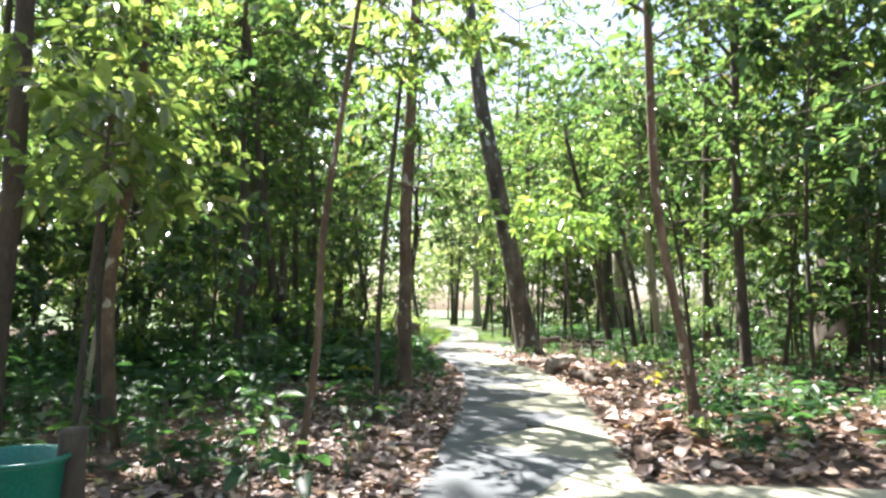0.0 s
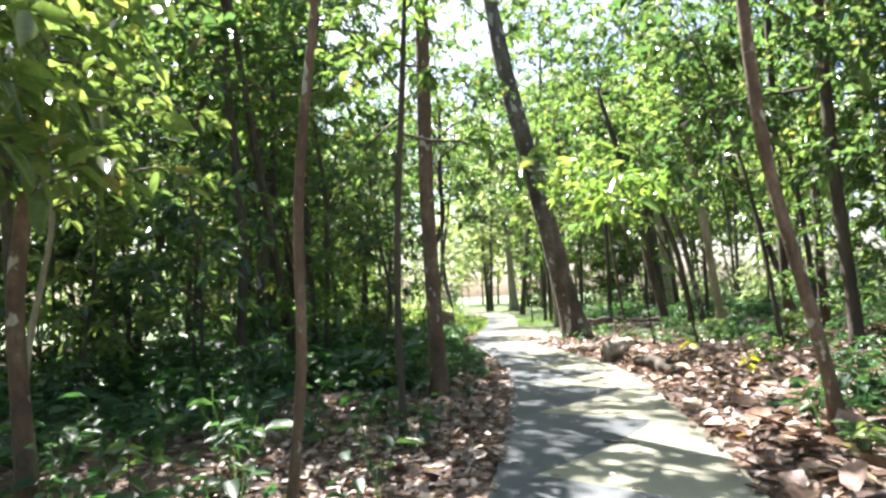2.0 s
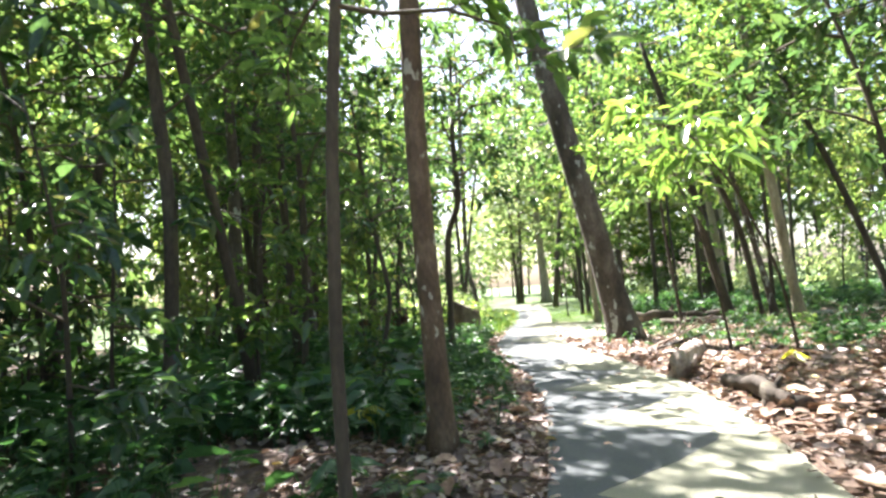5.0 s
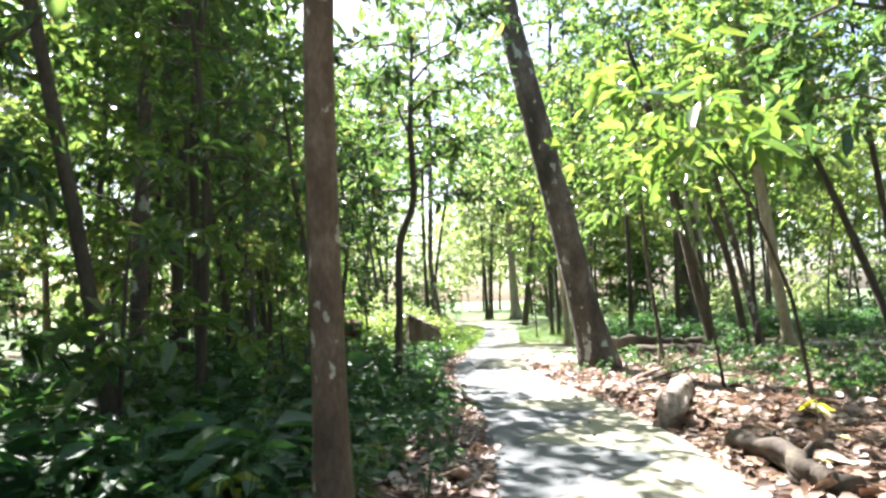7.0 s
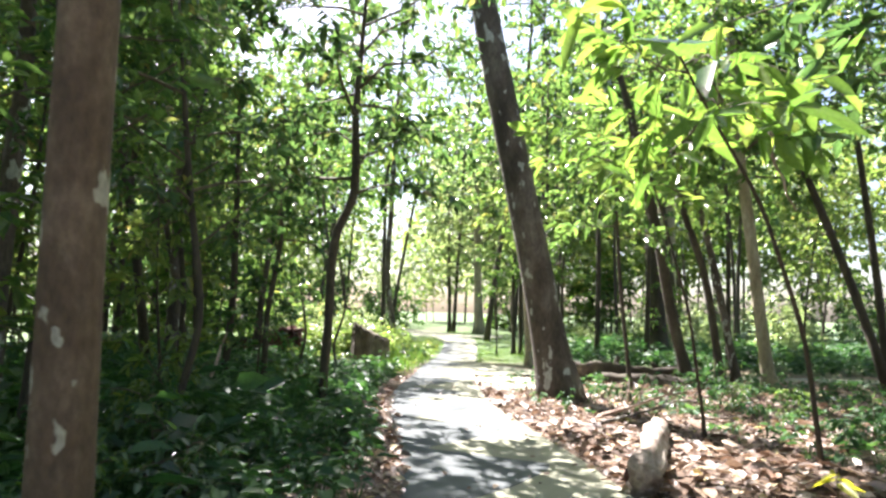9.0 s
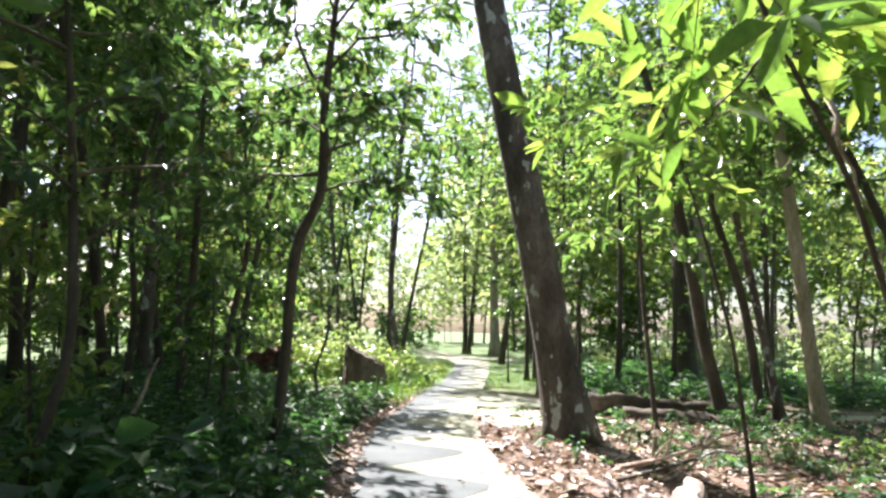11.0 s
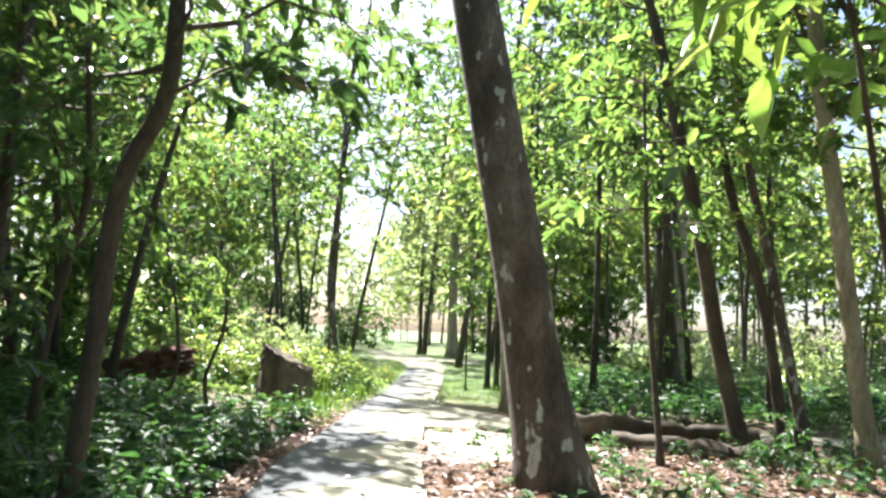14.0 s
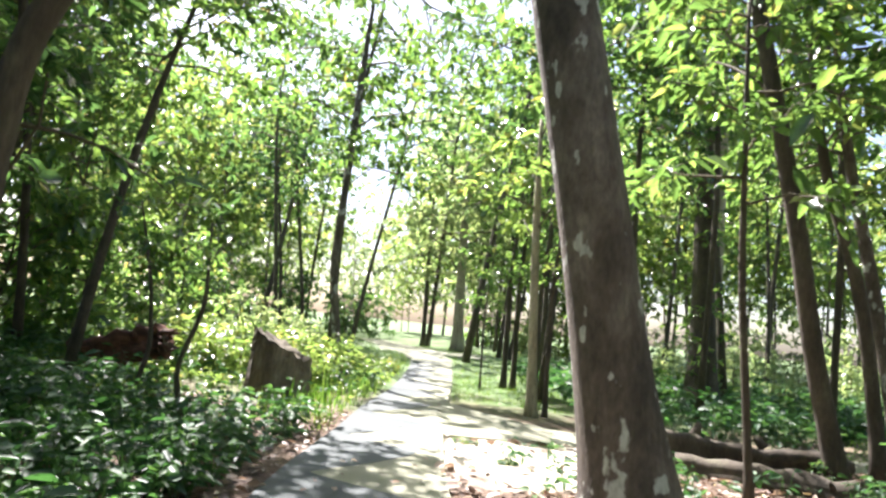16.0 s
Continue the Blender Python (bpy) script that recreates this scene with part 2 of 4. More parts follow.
def blades(base, along, normal, length, width, fold=0.25, droop=0.18):
    """Leaf blades: two folded halves each, pointed, drooping towards the tip. Gives vertices and faces."""
    n = len(base)
    along = unit(along)
    side = unit(np.cross(along, normal))
    up = np.cross(side, along)
    L, W = length[:, None], width[:, None]
    v = np.empty((n, 6, 3))
    v[:, 0] = base
    v[:, 1] = base + along * L * 0.3 + side * W * 0.46 + up * W * fold
    v[:, 2] = base + along * L * 0.68 + side * W * 0.4 + up * (W * fold - L * droop * 0.5)
    v[:, 3] = base + along * L - up * L * droop
    v[:, 4] = base + along * L * 0.68 - side * W * 0.4 + up * (W * fold - L * droop * 0.5)
    v[:, 5] = base + along * L * 0.3 - side * W * 0.46 + up * W * fold
    i = np.arange(n)[:, None] * 6
    f = np.concatenate([i + np.array([[0, 1, 2, 3]]), i + np.array([[0, 3, 4, 5]])], 1).reshape(-1, 4)
    return v.reshape(-1, 3), f


def quad_mesh(name, verts, quads, material):
    me = bpy.data.meshes.new(name)
    me.vertices.add(len(verts))
    me.vertices.foreach_set("co", np.asarray(verts, np.float32).ravel())
    me.loops.add(quads.size)
    me.loops.foreach_set("vertex_index", quads.astype(np.int32).ravel())
    me.polygons.add(len(quads))
    me.polygons.foreach_set("loop_start", np.arange(0, quads.size, 4, dtype=np.int32))
    me.materials.append(material)
    me.update(calc_edges=True)
    me.validate()
    return me


class Limbs:
    """Collects tubes into one mesh."""

    def __init__(self):
        self.v, self.f, self.n = [], [], 0

    def add(self, points, radii, sides=5, **kw):
        v, f = tube(points, radii, sides, **kw)
        self.v.append(v)
        self.f += [tuple(i + self.n for i in face) for face in f]
        self.n += len(v)

    def mesh(self, name, material):
        return as_mesh(name, np.concatenate(self.v), self.f, material)


def foliage(axis, start, branches, reach, twigs, leaves, leaf, rise=0.35, seed=0, slim=0.44, loose=0.0, stalks=True):
    """Branches off the axis from the height share `start` up, with twigs and whorled leaves. Gives a list of limbs, one a branch, and the leaf arrays."""
    k = np.random.default_rng(seed)
    limbs, starts, ways, longs, fine = [], [], [], [], Limbs()
    for b in range(branches):
        s = start + (1 - start) * (b + k.uniform(0, 0.9)) / branches
        root = np.array([np.interp(s, np.linspace(0, 1, len(axis)), axis[:, i]) for i in range(3)])
        turn = b * 2.4 + k.uniform(-0.6, 0.6)
        way = np.array([math.cos(turn), math.sin(turn), rise + k.normal(0, 0.35)])
        long = reach * (1.05 - 0.55 * abs((s - start) / (1 - start) - 0.4)) * k.uniform(0.55, 1.2)
        q = np.linspace(0, 1, 5)[:, None]
        line = root + way * long * q + k.normal(0, 0.08 * long, (5, 3)) * q + np.array([0, 0, -0.25 * long]) * q ** 2
        limb = Limbs()
        limb.add(line, np.linspace(0.012 * long + 0.006, 0.004, 5), 4, cap=False)
        for _ in range(twigs):
            t = k.uniform(0.25, 1.0)
            at0 = np.array([np.interp(t, q[:, 0], line[:, i]) for i in range(3)]) + k.normal(0, loose * reach * 0.3, 3)
            d = unit(way[:2] + k.normal(0, 0.85, 2))
            w = unit(np.array([d[0], d[1], k.normal(0.08, 0.4)]))
            l = leaf * k.uniform(1.6, 3.8)
            starts.append(at0)
            ways.append(w)
            longs.append(l)
            if stalks:
                fine.add([at0, at0 + w * l * 0.5 + [0, 0, -0.03 * l], at0 + w * l + [0, 0, -0.16 * l]], [0.005, 0.004, 0.002], 3, cap=False)
        limbs.append(limb)
    starts, ways, long = np.array(starts), np.array(ways), np.array(longs)
    n = len(starts)
    i = np.tile(np.arange(leaves), n)
    r = np.repeat(np.arange(n), leaves)
    c = len(i)
    t = 1 - 0.85 * k.uniform(0, 1, c) ** 1.6
    base = starts[r] + ways[r] * (long[r] * t)[:, None]
    base[:, 2] -= 0.16 * long[r] * t ** 2
    w = ways[r]
    a = unit(np.cross(w, [0, 0, 1.0]))
    b = np.cross(w, a)
    ang = i * 2.4 + k.uniform(0, 6.28, n)[r]
    along = unit(w * k.uniform(0.2, 1.0, (c, 1)) + a * np.cos(ang)[:, None] + b * (0.6 * np.sin(ang))[:, None] + k.normal(0, 0.2, (c, 3)) + [0, 0, -0.3])
    normal = unit(np.array([0, 0, 1.0]) + k.normal(0, 0.4, (c, 3)))
    size = leaf * np.exp(k.normal(0, 0.28, c))
    return limbs, fine, (base, along, normal, size, size * slim * k.uniform(0.8, 1.2, c))


def tree(name, label, axis, radii, bark, leaf_mat, crown, group="", category="tree", sides=12, steps=22, wobble=0.1, seed=0, joined=False, flare=0.75):
    """A tree on its line of points: trunk, branches and crown. crown: start, branches, reach, twigs, leaves, leaf length."""
    base = np.array(axis[0], float)
    line = smooth_line(np.array(axis, float) - base, steps)
    r = np.interp(np.linspace(0, 1, steps), np.linspace(0, 1, len(radii)), radii)
    h = line[:, 2]
    r = r * (1 + flare * np.exp(-h / (2.2 * r[0] + 0.02)))
    line[0, 2] -= 0.12
    top = thing(name, label, category, base, group)
    piece("trunk", as_mesh("trunk", *tube(line, r, sides, wobble, seed), bark), top)
    if crown:
        start, nb, reach, twigs, leaves, leaf = crown[:6]
        limbs, fine, arrays = foliage(line, start, nb, reach, twigs, leaves, leaf, seed=seed + 11, **(crown[6] if len(crown) > 6 else {}))
        if joined:
            for limb in limbs:
                fine.f += [tuple(i + fine.n for i in face) for face in limb.f]
                fine.v += limb.v
                fine.n += limb.n
        else:
            for limb in limbs:
                piece("branch", limb.mesh("branch", TWIG), top)
        if fine.n:
            tagged(piece("twigwork", fine.mesh("twigwork", TWIG), top), kind="stuff")
        tagged(piece("crown", quad_mesh("crown", *blades(*arrays), leaf_mat), top, "green leaves"), kind="stuff")
    return top


# ---- the lie of the land ----
LEFT_Y = [-40, -1, 5.2, 7.9, 11.65, 13.4, 16, 18.5, 20.5, 22, 24.5, 27, 30, 33, 38.4, 42, 46.7, 60]
LEFT_X = [-2.4, -0.35, -0.2, 0.14, 0.41, 0.41, 0.2, -0.15, -0.33, -0.3, -0.1, 0.02, 0.35, 0.48, 0.6, 0.5, -0.28, -4.0]
RIGHT_Y = [-40, -1, 5.4, 7.7, 11.9, 13.4, 16, 18.65, 20, 22.4, 26, 29.7, 33, 39.5, 43, 51.7, 60]
RIGHT_X = [-0.5, 1.5, 1.72, 2.08, 2.5, 2.55, 2.25, 1.72, 1.5, 1.4, 1.46, 1.7, 1.9, 2.14, 2.3, 1.7, -2.0]


def soft_edge(ys, xs):
    q = np.arange(ys[0], ys[-1] + 0.01, 0.25)
    x = np.interp(q, ys, xs)
    for _ in range(8):
        x[1:-1] = 0.25 * x[:-2] + 0.5 * x[1:-1] + 0.25 * x[2:]
    return q, x


LQ, LX = soft_edge(LEFT_Y, LEFT_X)
RQ, RX = soft_edge(RIGHT_Y, RIGHT_X)


def edge_l(y):
    return np.interp(y, LQ, LX)


def edge_r(y):
    return np.interp(y, RQ, RX)


def lie(x, y):
    """The ground's height."""
    x, y = np.asarray(x, float), np.asarray(y, float)
    off_r, off_l = x - edge_r(y), edge_l(y) - x
    off = np.maximum(np.maximum(off_r, off_l), 0)
    h = 0.012 + 0.05 * np.sin(1.3 * x + 0.7 * y) * np.sin(0.9 * y - 0.4 * x) * np.clip(off / 1.5, 0, 1)
    h = h + 0.03 * np.sin(3.1 * x - 2.3 * y) * np.sin(2.7 * y + 1.9 * x) * np.clip(off / 0.8, 0, 1)
    near = np.clip((19 - y) / 5, 0, 1)
    h = h + 0.10 * np.clip(off_r - 0.2, 0, 5) * near
    h = h + 0.03 * np.clip(off_l - 0.5, 0, 6)
    side = np.clip(1 - np.abs(y - 25.9) / 3.0, 0, 1) * np.clip((x - 1) / 1.0, 0, 1)
    h = h * (1 - side)
    pad = np.clip((6.2 - y) / 0.6, 0, 1) * np.clip((x - 1) / 0.5, 0, 1)
    h = h * (1 - pad)
    return np.where(off <= 0, -0.05, h)


def axis_of(fine0, fine1, step, far):
    g = np.arange(fine0, fine1, step)
    out = far * np.linspace(0.03, 1, 14) ** 2
    return np.r_[fine0 - out[::-1], g, fine1 + out]


gx, gy = axis_of(-12, 14, 0.22, 400), axis_of(-4, 42, 0.22, 400)
GX, GY = np.meshgrid(gx, gy)
GZ = lie(GX, GY)
nx, ny = len(gx), len(gy)
idx = np.arange(nx * ny).reshape(ny, nx)
quads = np.stack([idx[:-1, :-1], idx[:-1, 1:], idx[1:, 1:], idx[1:, :-1]], -1).reshape(-1, 4)
ground = piece("ground", quad_mesh("ground", np.stack([GX, GY, GZ], -1).reshape(-1, 3), quads, GROUND))
ground.data.polygons.foreach_set("use_smooth", np.ones(len(quads), bool))
tagged(ground, "brown forest soil under dry leaves, turf in the clearing", "ground", kind="structure")


def slab(name, left, right, z, depth, material):
    """A slab between two lines of points, with sides."""
    l, r = np.asarray(left, float), np.asarray(right, float)
    n = len(l)
    z3 = lambda p, h: np.c_[p, np.full(n, h)]
    v = np.concatenate([z3(l, z), z3(r, z), z3(l, z - depth), z3(r, z - depth)])
    f = []
    for i in range(n - 1):
        f += [(i, n + i, n + i + 1, i + 1), (i, i + 1, 2 * n + i + 1, 2 * n + i), (n + i, 3 * n + i, 3 * n + i + 1, n + i + 1)]
    f += [(0, 2 * n, 3 * n, n), (n - 1, 2 * n - 1, 4 * n - 1, 3 * n - 1)]
    return piece(name, as_mesh(name, v, f, material, False))


py = np.arange(-40, 60, 0.25)
path = slab("path", np.c_[edge_l(py), py], np.c_[edge_r(py), py], 0.035, 0.16, CONCRETE)
tagged(path, "olive concrete footpath with dappled sun", "path", kind="structure")

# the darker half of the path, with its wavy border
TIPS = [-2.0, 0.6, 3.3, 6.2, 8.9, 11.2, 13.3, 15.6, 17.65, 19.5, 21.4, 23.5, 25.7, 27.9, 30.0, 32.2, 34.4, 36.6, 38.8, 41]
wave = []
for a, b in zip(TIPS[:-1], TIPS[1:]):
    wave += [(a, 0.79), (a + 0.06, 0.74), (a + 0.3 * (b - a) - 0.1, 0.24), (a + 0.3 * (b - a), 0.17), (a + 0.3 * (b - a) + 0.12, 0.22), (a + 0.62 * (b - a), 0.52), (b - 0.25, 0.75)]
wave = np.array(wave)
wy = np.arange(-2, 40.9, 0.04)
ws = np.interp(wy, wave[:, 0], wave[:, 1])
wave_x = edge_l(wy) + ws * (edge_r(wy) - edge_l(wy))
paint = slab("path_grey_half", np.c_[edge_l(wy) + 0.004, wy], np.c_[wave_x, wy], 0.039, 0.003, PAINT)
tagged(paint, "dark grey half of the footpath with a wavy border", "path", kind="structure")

sx = np.arange(1.3, 40, 0.3)
side_path = slab("side_path", np.c_[sx, 29.6 - 3.3 * np.clip((sx - 1.3) / 2.2, 0, 1) ** 0.7], np.c_[sx, 24.9 + 0.03 * sx], 0.026, 0.15, CONCRETE)
tagged(side_path, "pale side path leaving the footpath", "path", kind="structure")
rx = np.arange(-14, 18, 0.5)
road = slab("clearing_path", np.c_[rx, 50.6 + 0.05 * rx], np.c_[rx, 47.0 + 0.05 * rx], 0.03, 0.15, CONCRETE)
tagged(road, "pale sunlit path crossing the clearing", "path", kind="structure")
cx = np.arange(1.4, 40, 0.4)
cross_path = slab("cross_path", np.c_[cx, 5.5 - 0.02 * (cx - 1.7)], np.c_[cx, 3.4 - 0.02 * cx], 0.03, 0.15, CONCRETE)
tagged(cross_path, "olive concrete branch of the footpath", "path", kind="structure")

# ---- the trees along the path ----
tree("tree", "tall leaning grey-brown tree beside the path, with pale lichen patches", [(2.95, 20.9, 0), (2.72, 20.9, 1.0), (2.4, 20.9, 2.7), (2.06, 20.9, 4.3), (1.7, 20.9, 6.0), (1.2, 20.9, 8.4), (0.85, 21, 11), (0.6, 21.2, 14)],
     [0.31, 0.32, 0.31, 0.29, 0.26, 0.2, 0.1], BARK_GREY, LEAF_MID, (0.62, 16, 2.6, 8, 8, 0.19), sides=20, steps=40, wobble=0.07, seed=1)
tree("tree", "slender upright brown tree with pale patches on its bark", [(-0.65, 11.0, 0), (-0.67, 11, 1.2), (-0.7, 11, 2.3), (-0.71, 11, 3.4), (-0.68, 11, 4.5), (-0.6, 11.0, 8), (-0.5, 11.1, 11)],
     [0.115, 0.11, 0.105, 0.1, 0.085, 0.04], BARK_BROWN, LEAF_LIGHT, (0.55, 16, 2.0, 10, 9, 0.2), sides=16, steps=34, wobble=0.09, seed=2)
tree("sapling", "thin dark sapling trunk with a slight bend", [(-0.86, 8.29, 0), (-0.86, 8.29, 0.8), (-0.87, 8.29, 1.42), (-0.83, 8.29, 1.95), (-0.83, 8.29, 2.4), (-0.76, 8.29, 3.1), (-0.6, 8.4, 5.5)],
     [0.038, 0.036, 0.034, 0.03, 0.012], BARK_DARK, LEAF_MID, (0.55, 9, 1.1, 8, 8, 0.14), seed=3, category="sapling")
tree("sapling", "slim curving sapling with a pale upper stem", [(-1.3, 5.83, 0), (-1.25, 5.83, 0.36), (-1.15, 5.83, 1.19), (-1.18, 5.83, 1.83), (-1.15, 5.83, 2.37), (-1.02, 5.83, 3.37), (-0.92, 5.83, 4.3), (-0.8, 6, 5.6)],
     [0.035, 0.033, 0.031, 0.028, 0.022, 0.01], BARK_BROWN, LEAF_LIGHT, (0.7, 7, 0.9, 7, 8, 0.13), seed=4, category="sapling")
tree("tree", "thin reddish-brown tree leaning over leaf litter", [(3.15, 7.71, 0.1), (3.07, 7.71, 0.77), (2.9, 7.71, 1.6), (2.68, 7.71, 2.7), (2.62, 7.71, 4.06), (2.59, 7.71, 5.58), (2.5, 7.9, 8)],
     [0.065, 0.06, 0.06, 0.055, 0.05, 0.02], BARK_BROWN, LEAF_MID, (0.6, 10, 1.7, 9, 8, 0.15), seed=5)
tree("tree", "upright dark tree among shrubs", [(5.75, 11.75, 0.2), (5.72, 11.75, 1.15), (5.64, 11.75, 3), (5.62, 11.75, 4.9), (5.67, 11.75, 7), (5.7, 11.9, 10)],
     [0.1, 0.095, 0.09, 0.08, 0.04], BARK_DARK, LEAF_DARK, (0.4, 24, 2.2, 11, 8, 0.17), seed=6)
tree("tree", "massive dark tree trunk hung with climbing leaves", [(10.5, 16, 0.3), (10.46, 16, 1.5), (10.4, 16, 4), (10.35, 16, 6.1), (10.05, 16, 10), (10, 16, 15)],
     [0.62, 0.58, 0.55, 0.5, 0.35], BARK_DARK, LEAF_DARK, (0.22, 30, 2.6, 12, 8, 0.2), sides=18, seed=7)
tree("tree", "leaning brown forest tree with forked top", [(6.45, 23.5, 0), (6.02, 23.5, 1.78), (5.81, 23.5, 3.2), (5.46, 23.5, 4.84), (5.13, 23.5, 6.4), (4.6, 23.5, 8.5)],
     [0.13, 0.125, 0.12, 0.1, 0.05], BARK_DARK, LEAF_MID, (0.55, 14, 1.7, 9, 8, 0.18), seed=9)
tree("tree", "thick dark trunk overgrown with climbing leaves", [(8.87, 32.96, 0), (8.84, 32.96, 1.5), (8.77, 32.96, 3.5), (8.67, 32.96, 7)],
     [0.36, 0.33, 0.3, 0.2], BARK_DARK, LEAF_MID, (0.08, 24, 0.9, 7, 8, 0.15), seed=19)
tree("tree", "crooked thin dark tree in the undergrowth", [(7.54, 24.3, 0), (7.34, 24.3, 1.82), (7.12, 24.3, 3.03), (6.69, 24.3, 4.16), (6.5, 24.3, 5.2), (6.3, 24.4, 7.5)],
     [0.1, 0.095, 0.085, 0.07, 0.03], BARK_DARK, LEAF_MID, (0.55, 10, 1.5, 9, 8, 0.17), seed=10)
tree("tree", "crooked slim grey tree in the undergrowth", [(8.03, 24.5, 0), (7.74, 24.5, 1.64), (7.48, 24.5, 3.06), (7.16, 24.5, 4.43), (6.98, 24.5, 5.62), (6.7, 24.5, 8)],
     [0.1, 0.09, 0.08, 0.06, 0.03], BARK_GREY, LEAF_MID, (0.55, 15, 1.8, 10, 8, 0.18), seed=12)
tree("tree", "pale smooth-barked tree leaning in the sun", [(8.1, 23, 0), (7.9, 23, 1.52), (7.76, 23, 3.2), (7.63, 23, 4.4), (7.42, 23, 6.03), (7.39, 23, 7.53), (7.3, 23, 10)],
     [0.14, 0.13, 0.125, 0.11, 0.05], BARK_PALE, LEAF_MID, (0.5, 22, 2.3, 11, 9, 0.2), seed=13)
tree("tree", "dark tree with a sharp bend in its trunk", [(-1.25, 18.6, 0), (-1.18, 18.6, 1.56), (-1.19, 18.6, 2.16), (-1.14, 18.6, 2.88), (-0.85, 18.6, 3.42), (-0.84, 18.6, 3.9), (-0.89, 18.6, 4.8), (-0.8, 18.7, 7)],
     [0.075, 0.072, 0.07, 0.065, 0.05, 0.025], BARK_DARK, LEAF_DARK, (0.5, 20, 2.3, 12, 9, 0.17), steps=40, seed=14)
tree("tree", "slim grey-brown tree standing in bright turf", [(-1.2, 32.3, 0), (-1.4, 32.3, 1.4), (-1.67, 32.3, 2.73), (-1.56, 32.3, 5.6), (-1.5, 32.3, 8.8), (-1.4, 32.3, 11)],
     [0.12, 0.11, 0.1, 0.09, 0.04], BARK_GREY, LEAF_MID, (0.45, 14, 2.0, 9, 8, 0.2), seed=15)
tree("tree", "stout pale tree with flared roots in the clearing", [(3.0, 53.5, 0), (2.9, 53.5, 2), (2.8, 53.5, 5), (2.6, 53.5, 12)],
     [0.33, 0.29, 0.27, 0.15], BARK_PALE, LEAF_SUN_HAZE, (0.34, 22, 5, 10, 8, 0.32), seed=16)
tree("tree", "slim dark tree at the edge of the clearing", [(0.9, 56.5, 0), (0.8, 56.5, 3), (0.6, 56.5, 10)], [0.15, 0.14, 0.07], BARK_DARK, LEAF_SUN_HAZE, (0.3, 18, 4, 9, 8, 0.32), seed=17)
tree("tree", "pale thin tree beside the side path", [(3.24, 27.8, 0), (3.15, 27.8, 1.5), (3.05, 27.8, 3.2), (2.95, 27.8, 6)], [0.1, 0.09, 0.08, 0.03], BARK_PALE, LEAF_LIGHT, (0.5, 12, 1.5, 9, 8, 0.18), seed=18)
tree("tree", "tall pale-barked tree rising behind the thicket", [(10.3, 36, 0), (10.3, 36, 4), (10.35, 36, 9), (10.2, 36, 15)], [0.42, 0.4, 0.38, 0.2], BARK_PALE, LEAF_MID, (0.6, 14, 3, 9, 8, 0.26), seed=29)
STAND = "thin trunks beside the side path"
for i, (x, y, h, r) in enumerate([(3.5, 27.8, 4.5, 0.05), (3.3, 32.8, 6, 0.08), (3.6, 33.1, 6, 0.08), (2.6, 32.2, 4, 0.03), (3.95, 31.5, 5, 0.06), (4.4, 28.5, 5, 0.05)]):
    tree("sapling", "thin straight sapling beside the side path", [(x, y, 0), (x - 0.05, y, h * 0.5), (x + 0.1, y, h)], [r, r * 0.9, r * 0.4], BARK_DARK, LEAF_MID, (0.55, 7, 1.0, 7, 7, 0.16), STAND, "sapling", seed=20 + i)
THIN = "thin forest trunks left of the path"
for i, (x, y, h, r, m) in enumerate([(-3.25, 6.21, 5.5, 0.065, BARK_BROWN), (-3.5, 6.5, 4.5, 0.05, BARK_DARK), (-4.1, 7.2, 4, 0.03, BARK_PALE), (-4.0, 12, 9, 0.09, BARK_DARK), (-4.05, 5.6, 8, 0.1, BARK_DARK),
                                      (-2.73, 20.5, 5, 0.06, BARK_DARK), (-3.49, 20.5, 6, 0.07, BARK_DARK), (-4.37, 20.5, 6, 0.06, BARK_DARK), (-2.2, 15.2, 5, 0.045, BARK_DARK), (-3.2, 14.5, 6, 0.06, BARK_DARK), (-5.4, 17, 8, 0.14, BARK_GREY), (-6.5, 25, 9, 0.16, BARK_GREY), (-1.8, 23.3, 2.6, 0.035, BARK_DARK), (-3.1, 24.7, 3, 0.035, BARK_DARK)]):
    k = np.random.default_rng(100 + i)
    b = k.normal(0, 0.12, 4)
    tree("sapling" if r < 0.1 else "tree", "thin straight forest sapling in deep shade" if r < 0.1 else "dark straight forest tree in deep shade",
         [(x, y, float(lie(x, y))), (x + b[0], y, h * 0.3), (x + b[1], y + b[2], h * 0.6), (x + b[3], y, h)], [r, r * 0.9, r * 0.75, r * 0.35], m, LEAF_LIGHT if y < 8 else LEAF_DARK if i % 3 else LEAF_MID,
         (0.6, 8, 1.1, 6, 7, 0.17) if y < 8 else (0.42, 12, 0.9 + h * 0.12, 9, 8, 0.14) if h > 3.5 else (0.6, 5, 0.5, 4, 6, 0.13), THIN, "sapling" if r < 0.1 else "tree", seed=40 + i)
# saplings with large bright leaves hanging over the right side of the path
BROAD = {"slim": 0.34, "rise": 0.15}
tree("sapling", "young tree with broad glossy sunlit leaves over dry litter", [(4.5, 15.1, 0.2), (4.2, 14.8, 1.5), (3.5, 14.2, 2.7), (2.75, 13.6, 3.4), (2.4, 13.3, 3.75)], [0.026, 0.022, 0.016, 0.01], BARK_DARK, LEAF_GLOSSY, (0.8, 7, 0.55, 5, 6, 0.28, BROAD), category="sapling", seed=71)
tree("sapling", "young tree with broad glossy sunlit leaves beside the leaning tree", [(4.2, 17.2, 0.1), (3.9, 16.9, 1.7), (3.3, 16.3, 3.1), (2.85, 15.9, 3.95)], [0.024, 0.02, 0.014, 0.009], BARK_DARK, LEAF_GLOSSY, (0.82, 6, 0.5, 5, 6, 0.26, BROAD), category="sapling", seed=74)
